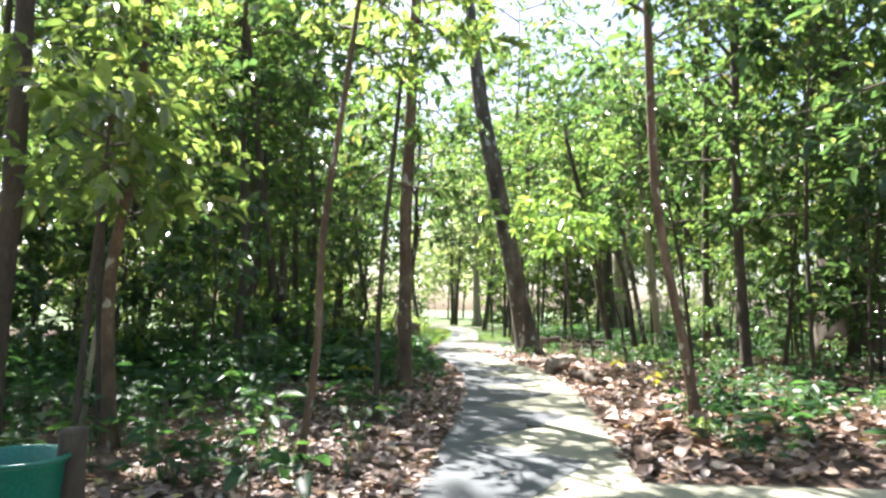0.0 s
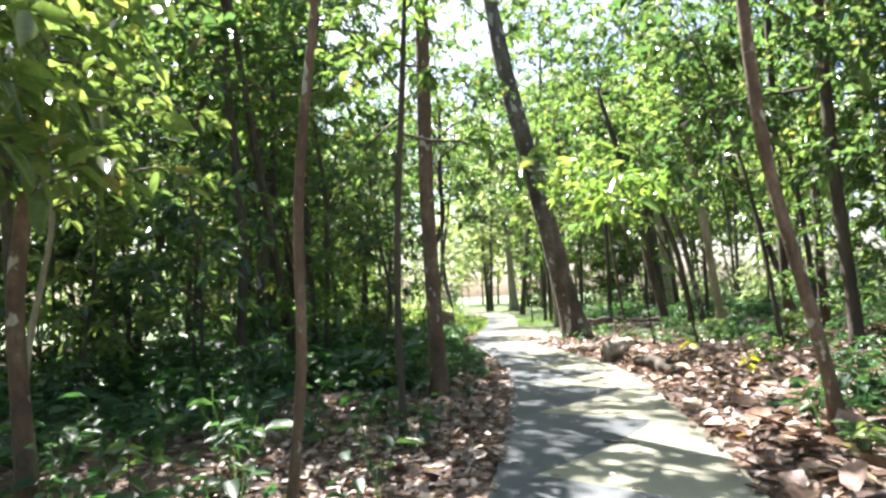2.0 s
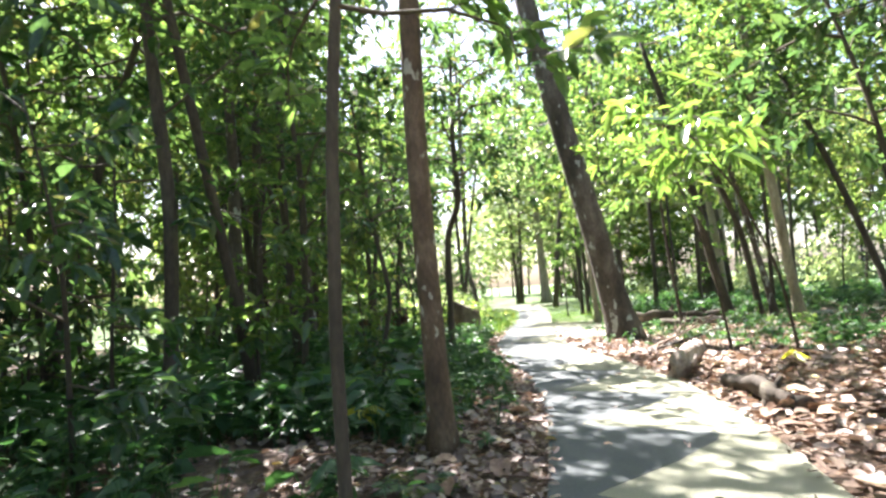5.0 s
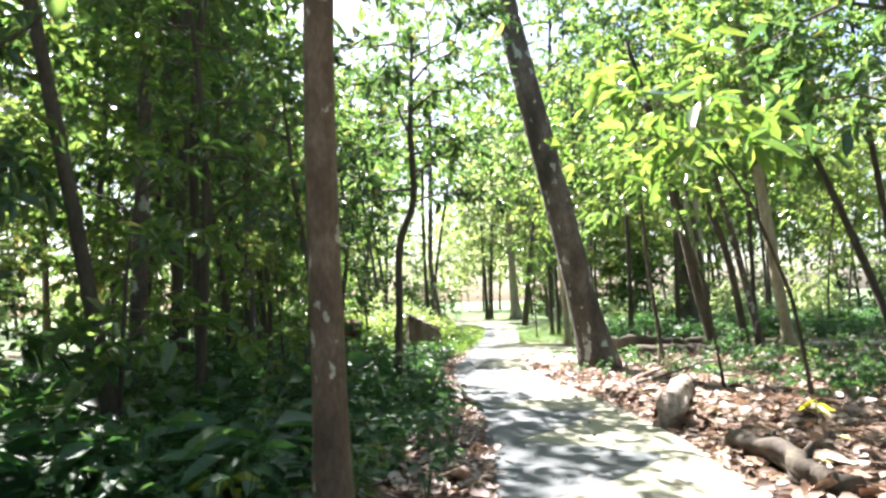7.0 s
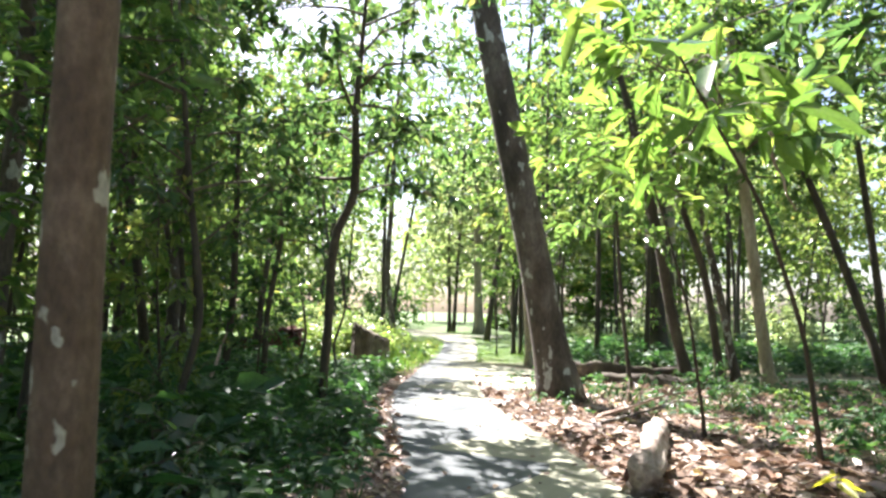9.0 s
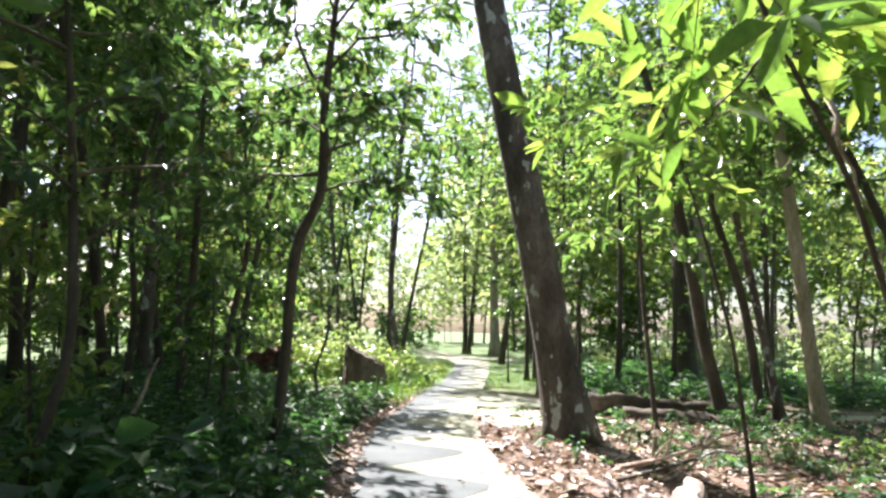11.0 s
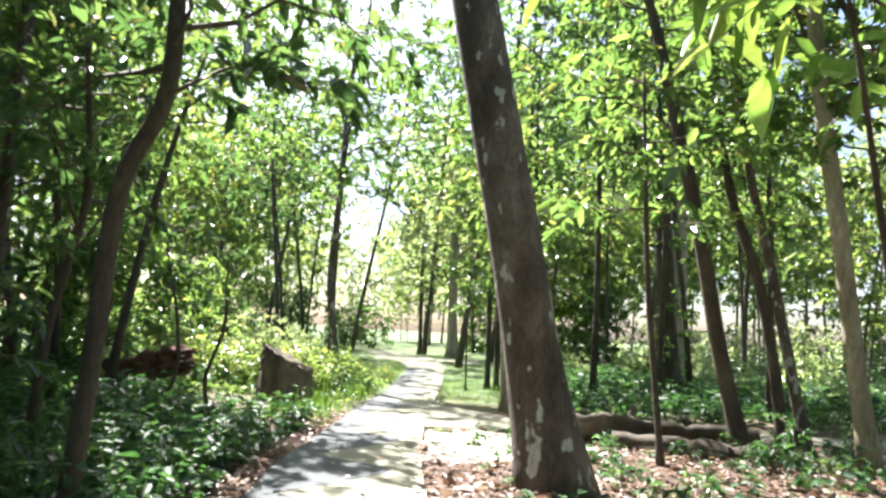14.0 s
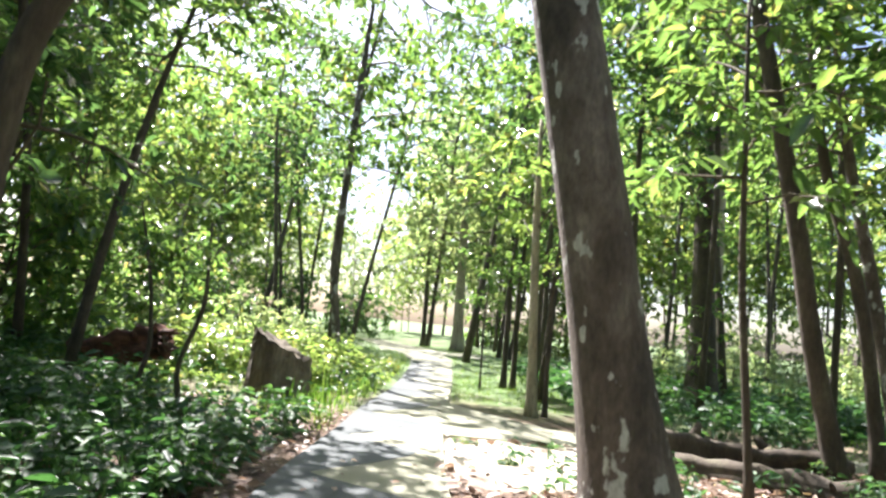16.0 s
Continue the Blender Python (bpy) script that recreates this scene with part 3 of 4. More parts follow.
tree("sapling", "young tree with long green leaves near the leaning tree", [(4.8, 22.6, 0), (4.5, 22.4, 2.5), (4.3, 22.1, 5.6)], [0.05, 0.04, 0.02], BARK_DARK, LEAF_MID, (0.58, 10, 1.4, 7, 8, 0.21, {"slim": 0.38}), category="sapling", seed=72)

tree("sapling", "young tree with broad yellow-green backlit leaves", [(-3.1, 5.3, 0), (-3.05, 5.3, 1.2), (-3.0, 5.3, 2.4), (-2.95, 5.3, 3.5)], [0.03, 0.025, 0.012], BARK_DARK, LEAF_LIGHT, (0.72, 10, 0.8, 6, 8, 0.2), category="sapling", seed=73)

# ---- forest filling both sides: a few kinds, repeated ----
def kind_of(name, label, height, r, bark, leaf_mat, crown, group, seed):
    k = np.random.default_rng(seed)
    w = np.cumsum(k.normal(0, 0.04 * height, (5, 2)), 0) * np.linspace(0, 1, 5)[:, None]
    axis = [(w[i, 0], w[i, 1], height * i / 4) for i in range(5)]
    return tree(name, label, axis, [r, r * 0.9, r * 0.75, r * 0.5, r * 0.2], bark, leaf_mat, crown, group, "sapling" if name == "sapling" else "shrub" if name == "shrub" else "tree", sides=8, steps=10, seed=seed, joined=True, flare=0.3)


KINDS = {
    "sap": [kind_of("sapling", "leafy green understorey sapling", 3.4, 0.03, BARK_DARK, m, (0.25, 10, 0.95, 7, 8, 0.18), "understorey saplings", 200 + i) for i, m in enumerate((LEAF_DARK, LEAF_MID, LEAF_MID, LEAF_LIGHT))],
    "small": [kind_of("tree", "small leafy forest tree", 7.0, 0.045, BARK_DARK, m, (0.36, 16, 1.7, 10, 9, 0.19, {"loose": 0.3}), "small forest trees", 210 + i) for i, m in enumerate((LEAF_DARK, LEAF_MID, LEAF_LIGHT))],
    "tall": [kind_of("tree", "tall forest tree with a wide crown", 14.0, 0.12, BARK_DARK, m, (0.42, 20, 3.4, 13, 9, 0.27, {"loose": 0.6, "stalks": False}), "tall forest trees", 220 + i) for i, m in enumerate((LEAF_DARK, LEAF_MID))],
    "far": [kind_of("tree", "leafy tree of the outer ring closing in the forest", 13.0, 0.08, BARK_GREY, m, (0.33, 17, 3.9, 11, 7, 0.44, {"loose": 1.0, "stalks": False}), "trees beyond the clearing", 230 + i) for i, m in enumerate((LEAF_SUN_HAZE, LEAF_LIGHT))],
    "airy": [kind_of("tree", "tall tree with a thin sunlit crown", 12.5, 0.08, BARK_DARK, m, (0.42, 15, 3.1, 10, 8, 0.25, {"loose": 0.5, "stalks": False}), "thin-crowned trees", 260 + i) for i, m in enumerate((LEAF_DARK, LEAF_MID))],
    "roof": [kind_of("tree", "added tall straight tree whose high dense crown gives shade", 14.5, 0.13, BARK_DARK, m, (0.56, 24, 3.3, 15, 10, 0.26, {"loose": 0.6, "stalks": False}), "high-crowned trees", 270 + i) for i, m in enumerate((LEAF_DARK, LEAF_MID))],
    "bush": [kind_of("shrub", "tall leafy bush at the edge of the clearing", 2.6, 0.03, BARK_DARK, m, (0.04, 14, 1.2, 8, 8, 0.22, {"loose": 0.6, "stalks": False}), "tall bushes", 250 + i) for i, m in enumerate((LEAF_DARK, LEAF_MID, LEAF_SUN_HAZE))],
    "shrub": [kind_of("shrub", "low leafy shrub on the forest floor", 1.1, 0.012, TWIG, m, (0.1, 9, 0.5, 4, 7, 0.14), "low shrubs", 240 + i) for i, m in enumerate((HERB, LEAF_DARK, LEAF_MID))],
}
FIRST = {k: 0 for k in KINDS}


def plant(kind, x, y, size, which=None):
    """Sets one tree or shrub of a kind on the ground."""
    made = KINDS[kind]
    i = int(rng.integers(len(made))) if which is None else which
    m = Matrix.Translation((x, y, float(lie(x, y)) - 0.02)) @ Matrix.Rotation(rng.uniform(0, 6.28), 4, "Z") @ Matrix.Rotation(rng.normal(0, 0.05), 4, "X") @ Matrix.Diagonal((size, size, size * rng.uniform(0.9, 1.15), 1))
    if FIRST[kind] < len(made):
        made[FIRST[kind]].matrix_basis = m
        FIRST[kind] += 1
    else:
        copy_thing(made[i], m)


def scatter(kind, count, box, keep, gap, sizes):
    """Random places in a box, apart from one another, where keep(x, y) holds."""
    x0, x1, y0, y1 = box
    done = []
    for _ in range(count * 30):
        if len(done) >= count:
            break
        x, y = rng.uniform(x0, x1), rng.uniform(y0, y1)
        if keep(x, y) and all((x - a) ** 2 + (y - b) ** 2 > gap * gap for a, b in done):
            done.append((x, y))
            plant(kind, x, y, rng.uniform(*sizes))


def off_left(x, y):
    return float(edge_l(y)) - x


def off_right(x, y):
    return x - float(edge_r(y))


def open_view(x, y):
    """The sunny strip by the stump and the clearing, which stay open."""
    return (-9 < x < -3 and 24.5 < y < 34) or (y > 21 and -3.6 - 0.12 * (y - 21) < x < 4.2 + 0.05 * (y - 21)) or (y > 26 and x < 7 and x > -8 and y < 46) or (3.0 < x < 16 and 24 < y < 27.5)


scatter("sap", 34, (-13, -1, 3, 34), lambda x, y: off_left(x, y) > 2.0 and (y > 8.5 or x < -6.5) and not (-6.5 < x and 13.5 < y < 25 and rng.uniform() < 0.85) and not open_view(x, y), 0.95, (0.75, 1.25))
scatter("small", 20, (-16, -2, 4, 42), lambda x, y: off_left(x, y) > 3.0 and (y > 13 or x < -8.5) and not (-6.5 < x and 13.5 < y < 25 and rng.uniform() < 0.85) and not (abs(x + 4 + 0.57 * (y - 34)) < 3 and y > 27) and not open_view(x, y), 1.6, (0.8, 1.2))
scatter("tall", 11, (-20, -3, 6, 46), lambda x, y: off_left(x, y) > 4.5 and not (y < 17 and x > -11) and not (abs(x + 4 + 0.57 * (y - 34)) < 4 and y > 25) and not open_view(x, y), 3.0, (0.85, 1.15))
scatter("sap", 9, (3, 15, 6, 34), lambda x, y: off_right(x, y) > 3.2 and not (x < 13 and y > 16) and not open_view(x, y) and not (y < 9 and x < 6), 1.1, (0.7, 1.2))
scatter("small", 8, (4, 17, 8, 42), lambda x, y: off_right(x, y) > 4.2 and not (x < 17.5 and y > 17) and not open_view(x, y), 1.7, (0.8, 1.2))
scatter("tall", 7, (5, 24, 6, 46), lambda x, y: (x > 17 or y < 15) and off_right(x, y) > 5.5 and not open_view(x, y), 3.2, (0.85, 1.15))
scatter("far", 34, (-30, 34, 58, 72), lambda x, y: not (-9 < x + 0.1 * (y - 56) < 4.5), 3.4, (0.85, 1.4))
scatter("far", 22, (-45, 45, 74, 100), lambda x, y: not (-16 < x + 0.1 * (y - 56) < 3), 5.0, (1.3, 1.9))
scatter("far", 13, (-24, 8, 72, 100), lambda x, y: True, 4.0, (0.55, 0.95))
scatter("far", 7, (-46, -19, 4, 58), lambda x, y: y < 16 or x < -32, 5.0, (1.0, 1.5))
scatter("far", 9, (21, 46, 4, 58), lambda x, y: y < 14 or x > 36, 5.0, (1.0, 1.5))
# unseen trees behind the start, added to block skylight from the back
scatter("far", 10, (-24, 24, -28, -7), lambda x, y: abs(x) > 4.5, 5.0, (0.9, 1.2))
for x, y, size in [(-10.5, 33, 1.05), (19, 48, 1.2)]:
    plant("tall", x, y, size)
for x, y, size in [(-8.2, 31.5, 0.8), (15.5, 33.5, 1.0), (12.6, 29.6, 0.8)]:
    plant("small", x, y, size, 2)
# the first four are added to throw shade on the left floor
for x, y, size in [(-9.5, 27, 0.95), (-8.0, 25, 0.9), (-9.6, 30.2, 0.9), (-5.9, 19.2, 0.95), (8.6, 13, 0.95), (10.5, 10.5, 1.0), (8.4, 17.5, 0.95), (-7.5, 52, 1.0), (6.5, 57, 1.1), (-8, 62, 1.1)]:
    plant("tall", x, y, size)
# the one at (-3.4, 13.2) is added to dapple the path with shade
for x, y, size in [(-5.2, 41.5, 1.2), (3.9, 30.6, 0.9), (5.6, 49, 1.1), (-6.8, 55.5, 1.3), (-3.4, 13.2, 0.85), (10.5, 35, 1.25), (6.9, 16.2, 0.95), (9.6, 28.5, 1.15), (7.5, 30, 1.15), (5.0, 36.5, 1.45), (-2.2, 37.0, 1.45), (2.9, 43.5, 1.6), (5.2, 50.5, 1.5), (8.5, 53, 1.5), (1.2, 57, 1.5), (12, 50, 1.45), (-3.4, 53, 1.35), (-7.6, 48, 1.3), (15.5, 53, 1.5)]:
    plant("airy", x, y, size)
# left ones are added overhead to shade the floor; the right three fill in canopy
for x, y, size in [(-6.4, 20.8, 0.85), (-6.1, 22.9, 0.82), (-6.6, 26.2, 0.9), (-7.3, 28.6, 0.85), (-10.4, 26.0, 1.0), (9.8, 21.5, 0.95), (12.5, 25.5, 1.0), (6.2, 31.6, 0.9)]:
    plant("roof", x, y, size)
for x, y, size in [(6.2, 10.4, 0.9), (5.4, 13.4, 0.9), (7.4, 8.6, 0.95), (-6.6, 13.3, 0.95), (-8.2, 12.4, 1.0)]:
    plant("small", x, y, size, 0)
for x, y, size in [(6.6, 9.6, 1.0), (7.6, 10.8, 1.1), (8.6, 9.2, 1.1), (7.2, 12.4, 1.0), (8.8, 11.8, 1.2), (9.6, 13.2, 1.1), (8.0, 14.2, 1.0), (10.4, 12.0, 1.2), (6.8, 14.6, 0.9), (-7.4, 10.2, 1.1), (-7.0, 11.8, 1.1), (-8.6, 11.2, 1.2), (-8.4, 9.2, 1.1), (-6.6, 12.9, 1.0)]:
    plant("sap", x, y, size, 0)
scatter("bush", 8, (-15, -6, 35, 50), lambda x, y: True, 2.2, (0.8, 1.4))
scatter("bush", 6, (14, 42, 48, 62), lambda x, y: True, 3.0, (0.8, 1.3))
scatter("bush", 6, (-42, -16, 38, 58), lambda x, y: True, 3.0, (1.3, 2.2))
scatter("bush", 16, (-16, 16, 56, 72), lambda x, y: not -1.5 < x < 4.5, 2.4, (0.9, 1.7))
for x, y, size in [(-2.4, 29.6, 0.5), (-3.3, 30.6, 0.6), (-1.9, 30.8, 0.45), (-4.2, 31.6, 0.6), (-2.8, 32.2, 0.55), (-5.3, 30.9, 0.6)]:
    plant("bush", x, y, size, 2)
# brightened bushes: the sun on them is put into the leaf colour
for x, y, size in [(7.2, 37.5, 0.5), (12.2, 37.8, 0.7), (15.2, 36.0, 0.9), (11.2, 33.2, 0.5), (13.6, 31.2, 0.6), (10.2, 40.5, 0.8), (17.5, 39.0, 0.9), (14.4, 42.0, 0.9)]:
    plant("bush", x, y, size, 2)
for x, y, size, which in [(-8.6, 29.5, 1.1, 1), (-6.4, 34.0, 1.0, 1), (-7.6, 31.0, 1.2, 1)]:
    plant("bush", x, y, size, which)
scatter("shrub", 80, (-9, 0, 2.5, 30), lambda x, y: not (y < 9.5 and x > -4.5) and off_left(x, y) > 0.9 and not (y > 19 and x > -6.8), 0.55, (0.5, 1.1))
scatter("shrub", 46, (2, 12, 6, 32), lambda x, y: off_right(x, y) > 1.5 and not (12 < y < 19 and off_right(x, y) < 2.6) and not (20 < y < 31 and x < 5), 0.7, (0.4, 0.9))

# high crowns added overhead only to keep the floor beside the path in shade
for x, y, size in [(-3.7, 15.8, 0.72), (-6.6, 13.2, 0.8), (-4.5, 25.5, 0.8), (-7.9, 10.4, 0.8)]:
    plant("roof", x, y, size)
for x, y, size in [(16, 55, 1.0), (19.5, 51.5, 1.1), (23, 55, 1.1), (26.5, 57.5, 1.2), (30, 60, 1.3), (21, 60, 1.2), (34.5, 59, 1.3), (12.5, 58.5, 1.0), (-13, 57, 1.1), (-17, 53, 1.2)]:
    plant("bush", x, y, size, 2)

# ---- forest floor ----
def herb_layer(name, label, count, box, keep, heights, leaf, per, material, seed):
    k = np.random.default_rng(seed)
    x = k.uniform(box[0], box[1], count * 3)
    y = k.uniform(box[2], box[3], count * 3)
    ok = np.array([keep(a, b) for a, b in zip(x, y)])
    x, y = x[ok][:count], y[ok][:count]
    n = len(x)
    r = np.repeat(np.arange(n), per)
    h = k.uniform(*heights, n)[r] * k.uniform(0.35, 1.0, len(r))
    turn = k.uniform(0, 6.28, len(r))
    out = np.stack([np.cos(turn), np.sin(turn), k.uniform(-0.25, 0.35, len(r))], 1)
    base = np.stack([x[r], y[r], lie(x, y)[r] + h], 1) + out * (h * 0.45)[:, None] * k.uniform(0.3, 1, (len(r), 1))
    size = leaf * np.exp(k.normal(0, 0.3, len(r)))
    v, f = blades(base, out, unit(np.array([0, 0, 1.0]) + k.normal(0, 0.35, (len(r), 3))), size, size * k.uniform(0.38, 0.62, len(r)), 0.2, 0.25)
    stems = np.stack([np.stack([x[r] - 0.003, y[r], lie(x, y)[r] - 0.02], 1), np.stack([x[r] + 0.003, y[r], lie(x, y)[r] - 0.02], 1), base + [0.003, 0, 0], base - [0.003, 0, 0]], 1).reshape(-1, 3)
    sf = np.arange(len(stems)).reshape(-1, 4) + len(v)
    ob = piece(name, quad_mesh(name, np.concatenate([v, stems]), np.concatenate([f, sf]), material))
    return tagged(ob, label, "undergrowth", kind="stuff")


def thick_left(x, y):
    o = off_left(x, y)
    if y < 5 and x > -4:
        return False
    if y < 11 and (o < 0.7 or rng.uniform() < (0.95 if o < 3.2 else 0.7)):
        return False
    if 24.5 < y < 28 and x > -4.0 + 0.1 * (y - 23) and rng.uniform() < 0.8:
        return False
    if 26 < y < 31 and -7.2 < x and rng.uniform() < 0.75:
        return False
    return o > 0.35 and (o > 1.2 + 0.8 * math.sin(y * 1.7) or (y > 15 and rng.uniform() < 0.8) or rng.uniform() < 0.25) and not (-2.1 < x < -0.9 and 26 < y < 28)


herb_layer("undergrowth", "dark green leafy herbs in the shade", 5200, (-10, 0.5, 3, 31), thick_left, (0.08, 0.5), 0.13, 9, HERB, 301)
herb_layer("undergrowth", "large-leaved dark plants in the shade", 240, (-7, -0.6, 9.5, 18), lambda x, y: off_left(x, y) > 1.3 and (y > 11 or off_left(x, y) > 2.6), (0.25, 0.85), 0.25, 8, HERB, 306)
herb_layer("undergrowth", "thin-stemmed seedlings rising from dry leaves", 70, (-5.5, -0.5, 4.6, 9.5), lambda x, y: off_left(x, y) > 0.5, (0.3, 0.75), 0.15, 7, HERB, 307)
herb_layer("undergrowth", "broad-leaved seedlings clustered in dry leaves", 24, (2.9, 4.7, 6.9, 8.7), lambda x, y: True, (0.15, 0.5), 0.18, 8, HERB, 308)
herb_layer("undergrowth", "scattered green seedlings among dry leaves", 700, (2, 11, 6, 24), lambda x, y: off_right(x, y) > 0.7 + (1.4 if 9 < y < 19 else 0), (0.06, 0.35), 0.11, 8, HERB, 302)
herb_layer("undergrowth", "blue-green herbs beyond the side path", 1500, (4.5, 20, 27.5, 42), lambda x, y: True, (0.15, 0.7), 0.2, 8, HERB, 303)
# these two layers carry some of their sunshine in the lighter leaf colour
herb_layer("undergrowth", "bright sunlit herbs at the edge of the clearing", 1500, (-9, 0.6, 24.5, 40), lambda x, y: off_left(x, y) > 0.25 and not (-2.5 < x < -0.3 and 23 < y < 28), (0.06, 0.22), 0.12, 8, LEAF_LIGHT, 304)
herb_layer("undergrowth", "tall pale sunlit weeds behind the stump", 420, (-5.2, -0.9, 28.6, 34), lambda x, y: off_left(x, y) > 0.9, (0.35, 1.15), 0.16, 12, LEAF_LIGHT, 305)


def litter(name, label, count, box, keep, sizes, seed, lift=0.0):
    k = np.random.default_rng(seed)
    x, y = k.uniform(box[0], box[1], count * 2), k.uniform(box[2], box[3], count * 2)
    ok = np.array([keep(a, b) for a, b in zip(x, y)])
    x, y = x[ok][:count], y[ok][:count]
    n = len(x)
    turn = k.uniform(0, 6.28, n)
    along = np.stack([np.cos(turn), np.sin(turn), k.normal(0, 0.16, n)], 1)
    size = k.uniform(*sizes, n)
    z = np.where((x > edge_l(y)) & (x < edge_r(y)), 0.042, lie(x, y))
    base = np.stack([x, y, z + 0.012 + lift + k.uniform(0, 0.03, n)], 1)
    v, f = blades(base, along, unit(np.array([0, 0, 1.0]) + k.normal(0, 0.5, (n, 3))), size, size * k.uniform(0.35, 0.7, n), 0.25, -0.1)
    return tagged(piece(name, quad_mesh(name, v, f, DRY)), label, "leaf litter", kind="stuff")


litter("leaf_litter", "brown and tan dry leaves covering the soil", 17000, (1.3, 11, 3, 27), lambda x, y: off_right(x, y) > -0.04 * rng.uniform(0, 2) and not (y < 5.6 and x > 1) and not (25 < y < 30 and x > 1.4) and not ((x - 2.5) ** 2 + (y - 23.9) ** 2 < 3.2 and rng.uniform() < 0.85), (0.06, 0.17), 310)
litter("leaf_litter", "broad dry leaves lying on the forest floor", 1500, (1.8, 9, 5.6, 16), lambda x, y: off_right(x, y) > 0.1, (0.13, 0.24), 311, 0.02)
litter("leaf_litter", "dull dry leaves along the path edge", 9000, (-6, 0.6, 2, 26), lambda x, y: off_left(x, y) > -0.03 * rng.uniform(0, 2), (0.05, 0.15), 312)
litter("leaf_litter", "grey-brown dry leaves heaped beside the path", 8000, (-2.8, 0.6, 2, 21), lambda x, y: 2.4 > off_left(x, y) > -0.03 * rng.uniform(0, 2), (0.05, 0.15), 314, 0.01)
litter("leaf_litter", "small dry leaves scattered on the path", 90, (-0.3, 2.6, 4, 34), lambda x, y: off_left(x, y) < -0.1 and off_right(x, y) < -0.1, (0.04, 0.1), 313)


def grass_patch(name, label, count, box, keep, height, seed):
    k = np.random.default_rng(seed)
    x, y = k.uniform(box[0], box[1], count * 2), k.uniform(box[2], box[3], count * 2)
    ok = np.array([keep(a, b) for a, b in zip(x, y)])
    x, y = x[ok][:count], y[ok][:count]
    n = len(x)
    turn = k.uniform(0, 6.28, n)
    lean = np.stack([np.cos(turn) * 0.5, np.sin(turn) * 0.5, np.ones(n)], 1)
    h = height * np.exp(k.normal(0, 0.35, n))
    v, f = blades(np.stack([x, y, lie(x, y) - 0.01], 1), lean, np.stack([np.cos(turn), np.sin(turn), np.zeros(n)], 1), h, np.minimum(h * 0.06, 0.012), 0.1, 0.25)
    return tagged(piece(name, quad_mesh(name, v, f, GRASS)), label, "grass", kind="stuff")


grass_patch("grass", "bright green grass at the edge of the clearing", 9000, (-7, 1.5, 24, 46), lambda x, y: off_left(x, y) > 0.05 and not (-2.1 < x < -0.9 and 26 < y < 28), 0.1, 320)
grass_patch("grass", "short green turf between the two paths", 6000, (1.5, 6, 29, 36), lambda x, y: off_right(x, y) > 0.05 and y > 29.9 - 3.3 * min(max((x - 1.3) / 2.2, 0), 1) ** 0.7, 0.07, 321)
grass_patch("grass", "tall strappy grass beside the path", 500, (-2.4, 0.4, 24.5, 30), lambda x, y: 0.15 < off_left(x, y) < 1.3, 0.24, 322)
grass_patch("grass", "sunlit green turf across the clearing", 9000, (-14, 16, 36, 56), lambda x, y: (off_left(x, y) > 0.1 or off_right(x, y) > 0.1) and not 46.8 < y - 0.05 * x < 50.8, 0.12, 323)

# ---- logs, stump, bin ----
def log(name, label, a, b, r, bark, core, seed, taper=0.9):
    top = thing(name, label, "log", a)
    line = smooth_line(np.array([(0, 0, 0), tuple((Vector(b) - Vector(a)) * 0.5 + Vector((0, 0, 0.03))), tuple(Vector(b) - Vector(a))]), 14)
    radii = np.linspace(r, r * taper, 14)
    piece("bark", as_mesh("bark", *tube(line + np.random.default_rng(seed).normal(0, 0.022, line.shape), radii * np.random.default_rng(seed).uniform(0.84, 1.1, 14), 20, 0.55, seed), bark), top)
    for end, other in ((0, 1), (-1, -2)):
        d = line[end] - line[other]
        d /= np.linalg.norm(d)
        disc = tube([line[end] + d * 0.004, line[end] + d * 0.012, line[end] + d * 0.013], [radii[end] * 0.86, radii[end] * 0.84, radii[end] * 0.1], 16, 0.1, seed + 1)
        piece("sawn_end", as_mesh("sawn_end", *disc, core), top, "cut log end")
    k = np.random.default_rng(seed + 2)
    for i in (4, 9):
        d = unit(np.array([k.normal(0, 0.5), k.normal(0, 0.5), 0.7]))
        piece("branch_stub", as_mesh("branch_stub", *tube([line[i] + d * r * 0.7, line[i] + d * r * 1.25, line[i] + d * (r * 1.3 + k.uniform(0.02, 0.1))], [r * 0.3, r * 0.22, r * 0.14], 8, 0.2, seed + i), bark), top, "broken branch stub")
    return top


def at(x, y, h):
    return (x, y, float(lie(x, y)) + h)


log("fallen_log", "short bleached log lying in sun beside the path", at(3.66, 17.3, 0.1), at(2.55, 14.6, 0.16), 0.13, WOOD_PALE, WOOD_RED, 401, 1.45)
log("fallen_log", "dark decaying log along the path edge", at(2.9, 13.4, 0.08), at(3.0, 11.9, 0.08), 0.14, BARK_DARK, WOOD_RED, 402)
rotten = log("fallen_log", "rotten dark reddish log with a splintered end above the undergrowth", (-5.25, 27.0, 0.36), (-3.75, 27.25, 0.8), 0.25, WOOD_RED, STUMP, 403, 1.05)
k = np.random.default_rng(407)
for i in range(11):
    t, q = i * 0.571, k.uniform(0.1, 0.22)
    root = np.array([1.44, 0.24 + q * math.cos(t), 0.43 + q * math.sin(t)])
    out = np.array([k.uniform(0.1, 0.3), 0.04, k.uniform(-0.02, 0.1)])
    piece("splinter", as_mesh("splinter", *tube([root, root + out * 0.6, root + out], [0.06, 0.04, 0.008], 6, 0.2, 408 + i), WOOD_RED), rotten)
log("fallen_log", "long dark log lying behind the leaning tree", at(4.5, 24.0, 0.1), at(6.8, 22.7, 0.09), 0.13, BARK_DARK, WOOD_RED, 404)
